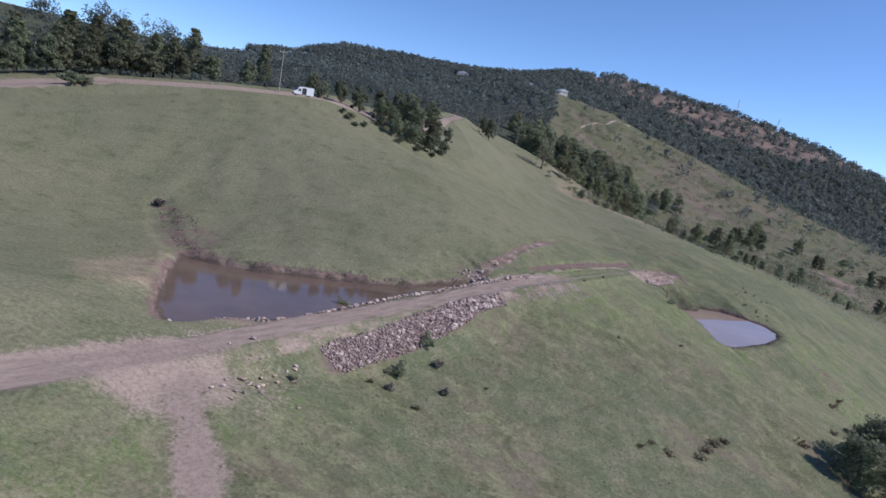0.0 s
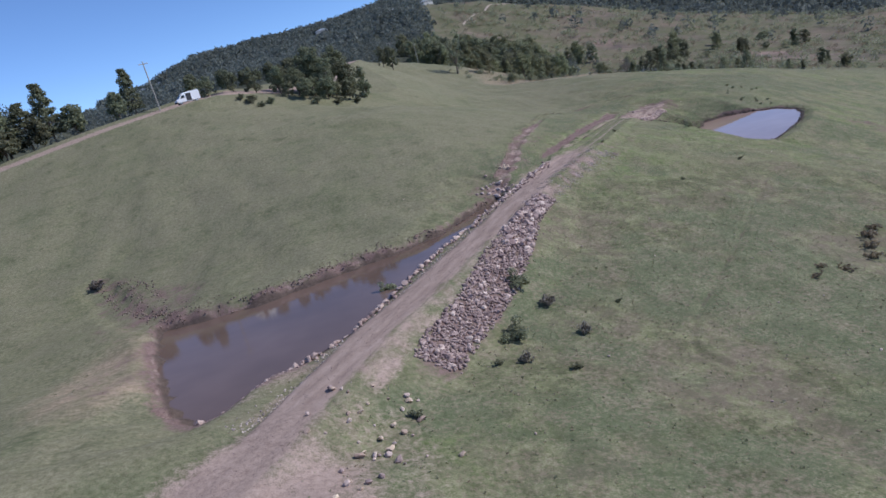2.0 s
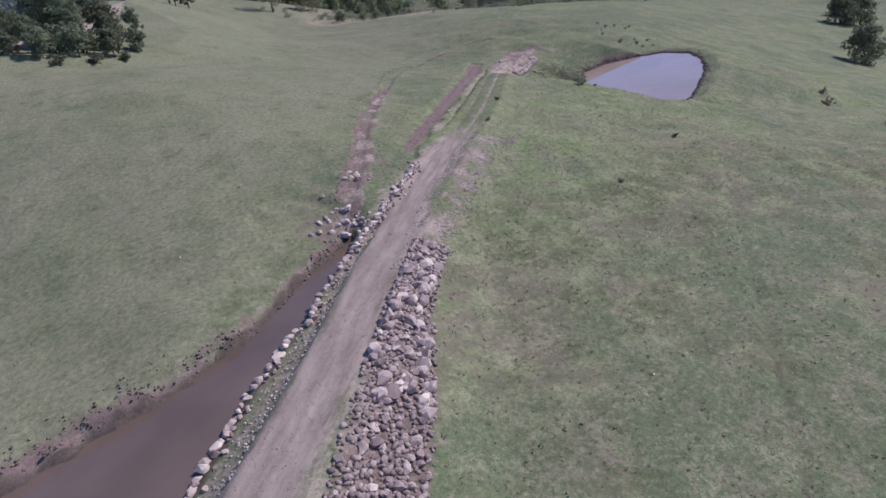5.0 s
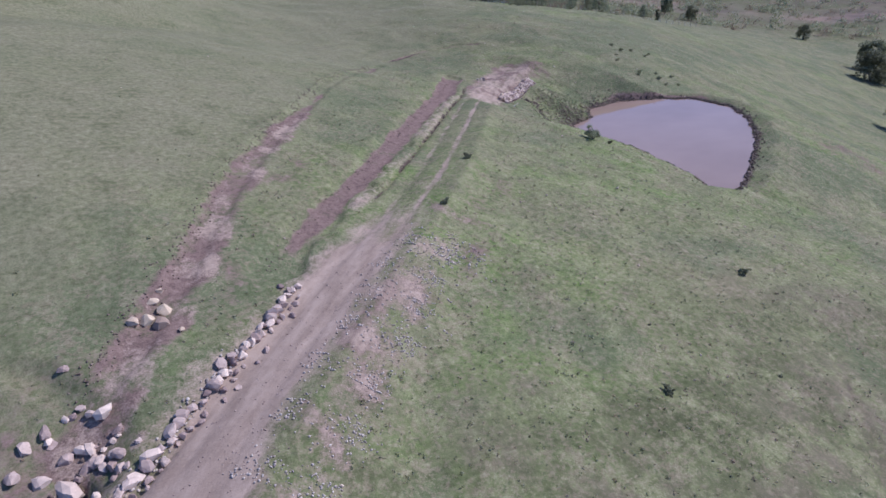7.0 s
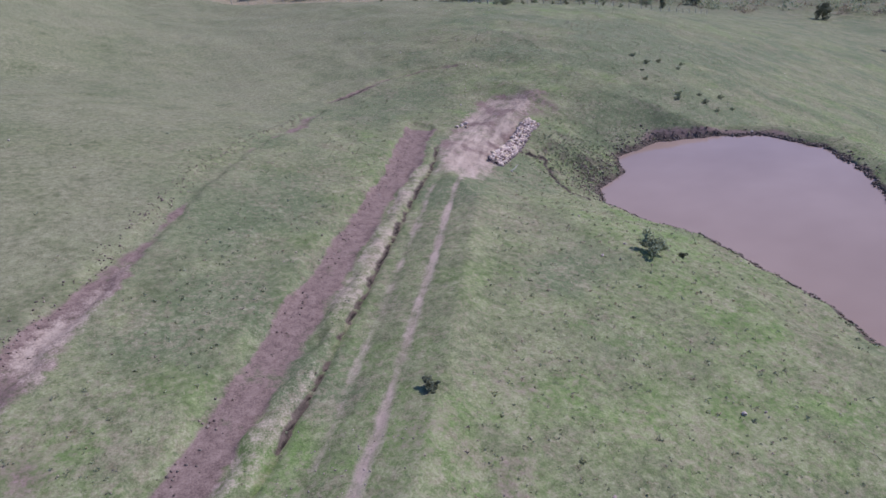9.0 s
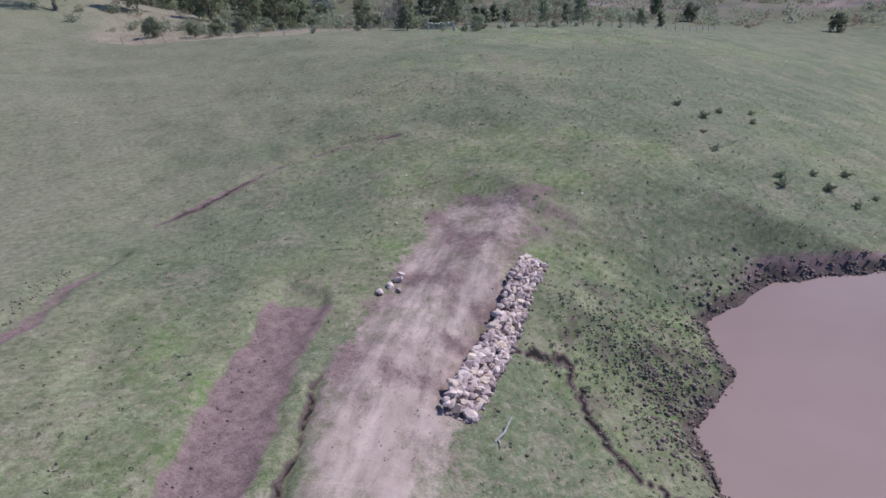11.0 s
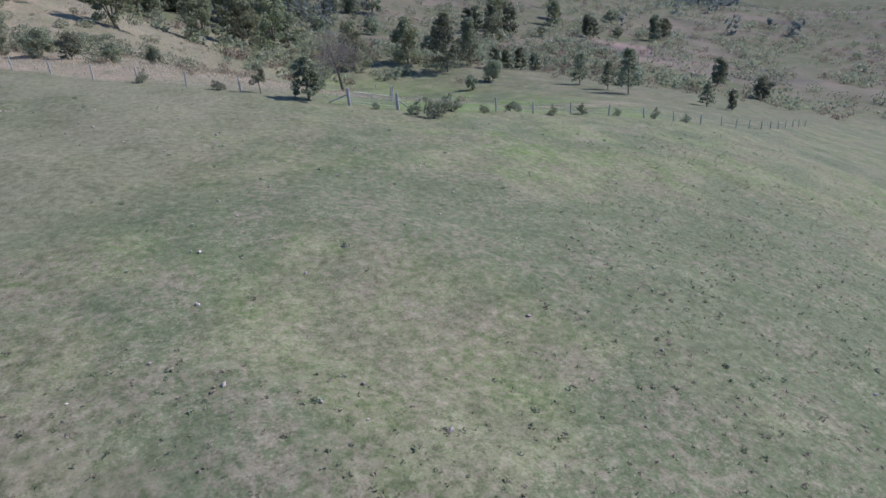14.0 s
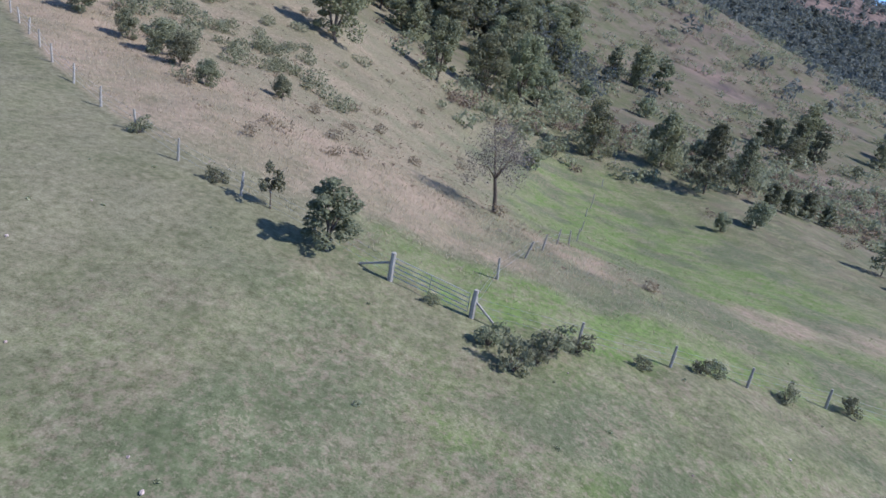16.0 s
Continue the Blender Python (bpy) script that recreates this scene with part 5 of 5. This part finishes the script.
for x, y, k in ((12.3, 109.2, 1.0), (13.1, 109.6, 0.9), (11.7, 108.9, 0.8), (12.8, 108.6, 1.0), (12.6, 110.4, 0.6), (13.0, 111.2, 0.5), (13.6, 107.9, 0.4)):
    tagged(piece("rock", STONES[rng.integers(9)], TAN, None, x, y, k * 0.95, 0.22), "tan boulder lying in the eroded gully", "rock", "tan boulders")
for k in range(34):
    x, y = 9.4 + rng.normal() * 0.9, 102.6 + rng.normal() * 1.3
    tagged(piece("rock", STONES[rng.integers(9)], PALE if rng.uniform() < 0.6 else STONE, None, x, y, rng.uniform(0.25, 0.7), 0.28), "pale slab rock at the head of the dam", "rock", "rocks at the dam head")
for x, y, k in ((10.2, 104.4, 1.2), (9.3, 103.2, 0.8), (8.7, 101.9, 1.5), (7.9, 102.4, 0.9), (9.9, 102.5, 0.7), (8.2, 104, 0.6), (7.0, 102.9, 0.9), (10.6, 103.2, 0.5), (9.4, 105, 0.5), (6.3, 102.8, 0.8)):
    tagged(piece("rock", STONES[rng.integers(9)], PALE, None, x, y, k * 0.8, 0.3), "pale slab rock at the head of the dam", "rock", "rocks at the dam head")
for k in range(150):
    t = rng.uniform(0, 1)
    x, y = -8 + 112 * t + rng.normal() * 20, 46 + 172 * t + rng.normal() * 15
    if shore(np.array([x]), np.array([y]), POND_A)[0] > 1 and shore(np.array([x]), np.array([y]), POND_B)[0] > 1 and abs(along(np.array([x]), np.array([y]), TRACK)[0][0]) > 3:
        tagged(piece("rock", STONES[rng.integers(9)], PALE, None, x, y, rng.uniform(0.08, 0.24), 0.1), "small pale stone lying in the grass", "stone", "stones in the grass")
for k in range(90):
    x, y = rng.uniform(70, 118), rng.uniform(172, 226)
    if along(np.array([x]), np.array([y]), FENCE)[0][0] > 2:
        tagged(piece("rock", STONES[rng.integers(9)], PALE, None, x, y, rng.uniform(0.07, 0.2), 0.1), "small pale stone lying in the grass", "stone", "stones in the grass")
for k in range(46):
    x, y = -12.3 + rng.normal() * 1.6 + 0.12 * k * 0.15, 45 + rng.uniform(0, 12)
    tagged(piece("rock", STONES[rng.integers(9)], PALE if rng.uniform() < 0.6 else TAN, None, x, y, rng.uniform(0.2, 0.55), 0.1), "pale stone on the bank beside the track", "stone", "stones beside the track")
bm = tube(bmesh.new(), [(0, 0, 0.06), (0.5, 0.12, 0.1), (1.1, 0.5, 0.2)], [0.05, 0.045, 0.03], 6)
tube(bm, [(0.15, 0.02, 0.08), (0.05, -0.35, 0.05)], [0.035, 0.02], 5)
stick = part("branch", bm, GREYWOOD)
stick.matrix_basis = pose(56.2, 150.9, gz(56.5, 151.1))
tagged(stick, "bleached forked branch lying beside the stone wall", "branch")


# ---- fences and gate ----
def fence_posts(parent, spots, height, radius):
    for x, y in spots:
        bm = tube(bmesh.new(), [(0, 0, -0.3), (0, 0, height * 0.6), (rng.normal() * 0.02, 0, height)], [radius * 1.1, radius, radius * 0.85], 7)
        p = part("post", bm, GREYWOOD, parent)
        p.matrix_basis = pose(x, y, gz(x, y), rng.normal() * 4, rng.normal() * 4, rng.uniform(0, 360))


def wires(parent, spots, heights):
    for h in heights:
        for (ax, ay), (bx, by) in zip(spots, spots[1:]):
            za, zb = gz(ax, ay) + h, gz(bx, by) + h
            bm = tube(bmesh.new(), [(ax, ay, za), ((ax + bx) / 2, (ay + by) / 2, (za + zb) / 2 - 0.03), (bx, by, zb)], [0.006] * 3, 4)
            part("wire", bm, STEEL, parent)


def along_line(line, gap):
    pts, left = [], 0.0
    for (ax, ay, *_), (bx, by, *_) in zip(line, line[1:]):
        n = math.hypot(bx - ax, by - ay)
        while left <= n:
            pts.append((ax + (bx - ax) * left / n, ay + (by - ay) * left / n))
            left += gap
        left -= n
    return pts


upper = thing("fence", Matrix(), "weathered post and wire fence above the gate", "fence")
spots = along_line([(95, 226.8)] + [p[:2] for p in FENCE[4::-1]], 4.4)
fence_posts(upper, spots[1:], 1.25, 0.07)
wires(upper, spots, (0.35, 0.7, 1.05))
lower = thing("fence", Matrix(), "weathered post and wire fence below the gate", "fence")
spots = along_line([(99.1, 226.2)] + [p[:2] for p in FENCE[7:]], 5.6)
fence_posts(lower, spots[1:], 1.3, 0.08)
wires(lower, spots, (0.35, 0.7, 1.05))
cross = thing("fence", Matrix(), "dark post and wire fence running down from the gate", "fence")
spots = [(99.1, 226.2), (100.6, 231.8), (102.9, 238.5), (104.9, 244), (107, 249.5), (108.6, 252.4), (111.5, 262), (114.5, 274), (117.5, 286.3), (120, 295), (122, 302.7), (125.7, 313.9), (131, 329.3)]
fence_posts(cross, spots[1:], 1.35, 0.07)
wires(cross, spots[:6], (0.5, 1.0))

gx, gy, hx, hy = 95.0, 226.8, 99.1, 226.2
gate = thing("farm_gate", pose(gx, gy, gz(gx, gy) + 0.1, 0, 0, math.degrees(math.atan2(hy - gy, hx - gx))), "closed galvanised tube farm gate between timber posts", "gate")
wide = math.hypot(hx - gx, hy - gy) - 0.25
drop = gz(hx, hy) - gz(gx, gy)
for k in range(5):
    h = 0.18 + k * 0.23
    part("rail", tube(bmesh.new(), [(0.1, 0, h), (wide, 0, h + drop)], [0.02, 0.02], 6), STEEL, gate)
for a in (0.1, wide / 2, wide):
    part("upright", tube(bmesh.new(), [(a, 0, 0.16 + drop * a / wide), (a, 0, 1.12 + drop * a / wide)], [0.02, 0.02], 6), STEEL, gate)
for a, b, sx in ((gx, gy, -1.6), (hx, hy, 1.3)):
    post = thing("strainer_post", pose(a, b, gz(a, b)), "thick weathered strainer post with a timber stay", "post", "gate posts")
    part("post", tube(bmesh.new(), [(0, 0, -0.4), (0, 0, 0.8), (0.02, 0, 1.45)], [0.15, 0.14, 0.12], 9), GREYWOOD, post)
    dz = gz(a + sx, b + (0.5 if sx < 0 else -0.2)) - gz(a, b)
    part("stay", tube(bmesh.new(), [(0, 0, 0.95), (sx, 0.5 if sx < 0 else -0.2, dz + 0.05)], [0.06, 0.06], 7), GREYWOOD, post)


# ---- on the road ----
WHITE = plain("white van paint", (0.80, 0.81, 0.82), 0.35, vary=0.05)
GLASS_DARK = plain("dark window glass", (0.02, 0.025, 0.03), 0.08, vary=0.1)
RUBBER = plain("tyre rubber", (0.025, 0.025, 0.026), 0.85, vary=0.2)
# Bumper trim; also the painted shade of the open doorway.
TRIM_AND_DOORWAY = plain("dark trim and doorway shade", (0.05, 0.05, 0.055), 0.6, vary=0.2)
RED = plain("tail lamp red", (0.35, 0.03, 0.03), 0.3, vary=0.1)
LAMP = plain("headlamp glass", (0.75, 0.78, 0.8), 0.1, vary=0.05)


def slab(profile, half, bevel=0.05):
    """A side profile of (x, z) drawn out across y."""
    bm = bmesh.new()
    a = [bm.verts.new((x, -half, z)) for x, z in profile]
    b = [bm.verts.new((x, half, z)) for x, z in profile]
    bm.faces.new(a[::-1])
    bm.faces.new(b)
    for k in range(len(a)):
        j = (k + 1) % len(a)
        bm.faces.new((a[k], a[j], b[j], b[k]))
    bmesh.ops.recalc_face_normals(bm, faces=bm.faces)
    if bevel:
        bmesh.ops.bevel(bm, geom=bm.edges[:], offset=bevel, segments=2, affect="EDGES")
    return bm


vx, vy = -40.5, 179.0
van = thing("van", pose(vx, vy, gz(vx, vy) + 0.0, 0, 0, 207), "white high-roof van parked on the gravel road", "van")
part("body", slab([(-2.8, 0.42), (2.45, 0.42), (2.75, 0.6), (2.75, 1.05), (2.1, 1.3), (1.45, 2.05), (0.9, 2.5), (-2.65, 2.6), (-2.8, 2.4)], 0.98, 0.08), WHITE, van)
part("windscreen", slab([(2.06, 1.36), (1.5, 2.02), (1.53, 2.05), (2.1, 1.39)], 0.82, 0), GLASS_DARK, van)
for y in (-0.985, 0.985):
    part("side_window", slab([(0.75, 1.3), (1.75, 1.3), (1.35, 1.85), (0.8, 1.95)], 0.012, 0), GLASS_DARK, van).location.y = y
# No opening is cut: a dark slab stands for the unlit interior.
part("doorway_shade_panel", slab([(-0.75, 0.55), (0.45, 0.55), (0.45, 2.2), (-0.75, 2.2)], 0.014, 0), TRIM_AND_DOORWAY, van, "dark panel standing for the shaded open sliding doorway").location.y = 0.985
part("front_bumper", slab([(2.45, 0.38), (2.85, 0.42), (2.85, 0.68), (2.5, 0.7)], 0.96, 0.04), TRIM_AND_DOORWAY, van)
part("rear_bumper", slab([(-2.9, 0.4), (-2.7, 0.4), (-2.7, 0.6), (-2.9, 0.6)], 0.95, 0.03), TRIM_AND_DOORWAY, van)
for y in (-0.75, 0.75):
    part("headlight", slab([(2.68, 0.82), (2.79, 0.82), (2.74, 1.02), (2.6, 1.04)], 0.16, 0.02), LAMP, van).location.y = y
    part("tail_lamp", slab([(-2.82, 1.0), (-2.78, 1.0), (-2.78, 1.5), (-2.82, 1.5)], 0.08, 0), RED, van).location.y = y * 1.15
for x in (-1.75, 1.85):
    for y in (-0.86, 0.86):
        w = part("wheel", tube(bmesh.new(), [(0, -0.1, 0), (0, 0.1, 0)], [0.34, 0.34], 20), RUBBER, van)
        w.location = (x, y, 0.34)
        part("rim", tube(bmesh.new(), [(0, -0.115, 0), (0, 0.115, 0)], [0.2, 0.2], 14), STEEL, w)


def power_pole(x, y, height, yaw):
    ob = thing("power_pole", pose(x, y, gz(x, y), 0, 0, yaw), "grey timber power pole beside the road", "pole", "power poles")
    part("pole", tube(bmesh.new(), [(0, 0, -0.5), (0, 0, height * 0.5), (0, 0, height)], [0.17, 0.15, 0.12], 9), GREYWOOD, ob)
    bm = box(bmesh.new(), (-1.1, -0.06, height - 0.7), (1.1, 0.06, height - 0.55), 0.01)
    part("crossarm", bm, GREYWOOD, ob)
    for a in (-0.9, 0.0, 0.9):
        part("insulator", tube(bmesh.new(), [(a, 0, height - 0.55), (a, 0, height - 0.38)], [0.05, 0.03], 6), LAMP, ob)
    return ob


power_pole(-47.5, 180.5, 11.5, 30)
power_pole(27, 345, 11, 10)
power_pole(39, 348, 11, 10)

# ---- distant houses and masts ----
ROOF_PALE = plain("pale iron roof", (0.68, 0.69, 0.70), 0.5, vary=0.1)
WALL_CREAM = plain("cream wall", (0.60, 0.57, 0.52), 0.8, vary=0.1)


def house(bearing, r, wide, deep, high, yaw):
    x, y = r * math.sin(radians(bearing)), r * math.cos(radians(bearing))
    ob = thing("house", pose(x, y, gz(x, y) + 1.6, 0, 0, yaw), "distant pale house with an iron roof among trees", "house", "houses on the hill")
    high = high * 0.62
    bm = box(bmesh.new(), (-wide / 2, -deep / 2, -4), (wide / 2, deep / 2, high), 0.05)
    part("wall", bm, WALL_CREAM, ob)
    roof = slab([(-wide / 2 - 0.6, high - 0.1), (0, high + deep * 0.28), (wide / 2 + 0.6, high - 0.1)], deep / 2 + 0.6, 0)
    part("roof", roof, ROOF_PALE, ob)
    for k in range(4):
        a = -wide / 2 + wide * (k + 0.5) / 4
        win = part("window", box(bmesh.new(), (a - 0.6, -deep / 2 - 0.05, 0.8), (a + 0.6, -deep / 2 + 0.05, 2.0), 0.01), GLASS_DARK, ob)
        part("sill", box(bmesh.new(), (a - 0.7, -deep / 2 - 0.12, 0.7), (a + 0.7, -deep / 2 + 0.05, 0.8), 0.01), WALL_CREAM, win)


for b, r, w, d, h, q in HOUSES:
    house(b, r, w, d, h, q)


def lattice_mast(bearing, r, high):
    x, y = r * math.sin(radians(bearing)), r * math.cos(radians(bearing))
    ob = thing("radio_mast", pose(x, y, gz(x, y)), "thin steel lattice mast on the distant ridge", "mast", "masts on the ridge")
    half = lambda z: 2.2 * (1 - 0.85 * z / high)
    for sx, sy in ((-1, -1), (1, -1), (1, 1), (-1, 1)):
        part("leg", tube(bmesh.new(), [(sx * 2.2, sy * 2.2, -1), (sx * half(high), sy * half(high), high)], [0.22, 0.16], 5), STEEL, ob)
    for k in range(6):
        a, b = high * k / 6, high * (k + 1) / 6
        bm = bmesh.new()
        for sx, sy, tx, ty in ((-1, -1, 1, -1), (1, -1, 1, 1), (1, 1, -1, 1), (-1, 1, -1, -1)):
            tube(bm, [(sx * half(a), sy * half(a), a), (tx * half(b), ty * half(b), b)], [0.1, 0.1], 4)
        part("bracing", bm, STEEL, ob)


lattice_mast(23.6, 1480, 34)
lattice_mast(26.8, 1480, 26)


def far_track():
    """A gravel track across the far spur, laid on the slope."""
    bm, rows = bmesh.new(), []
    for k in range(25):
        b, r = 11.6 + 4.6 * k / 24, float(np.interp(k, (0, 10, 24), (625, 700, 785)))
        rows.append([])
        for d in (-3.0, 0.0, 3.0):
            x, y = (r + d) * math.sin(radians(b)), (r + d) * math.cos(radians(b))
            rows[-1].append(bm.verts.new((x, y, gz(x, y) + 0.35 - 0.25 * (d != 0))))
    for p, q in zip(rows, rows[1:]):
        for k in range(2):
            bm.faces.new((p[k], p[k + 1], q[k + 1], q[k]))
    bmesh.ops.recalc_face_normals(bm, faces=bm.faces)
    tagged(part("road", bm, plain("far gravel", (0.44, 0.36, 0.30), 0.95, vary=0.2, scale=0.2)), "pale gravel track across the far spur", "road", kind="structure")


far_track()
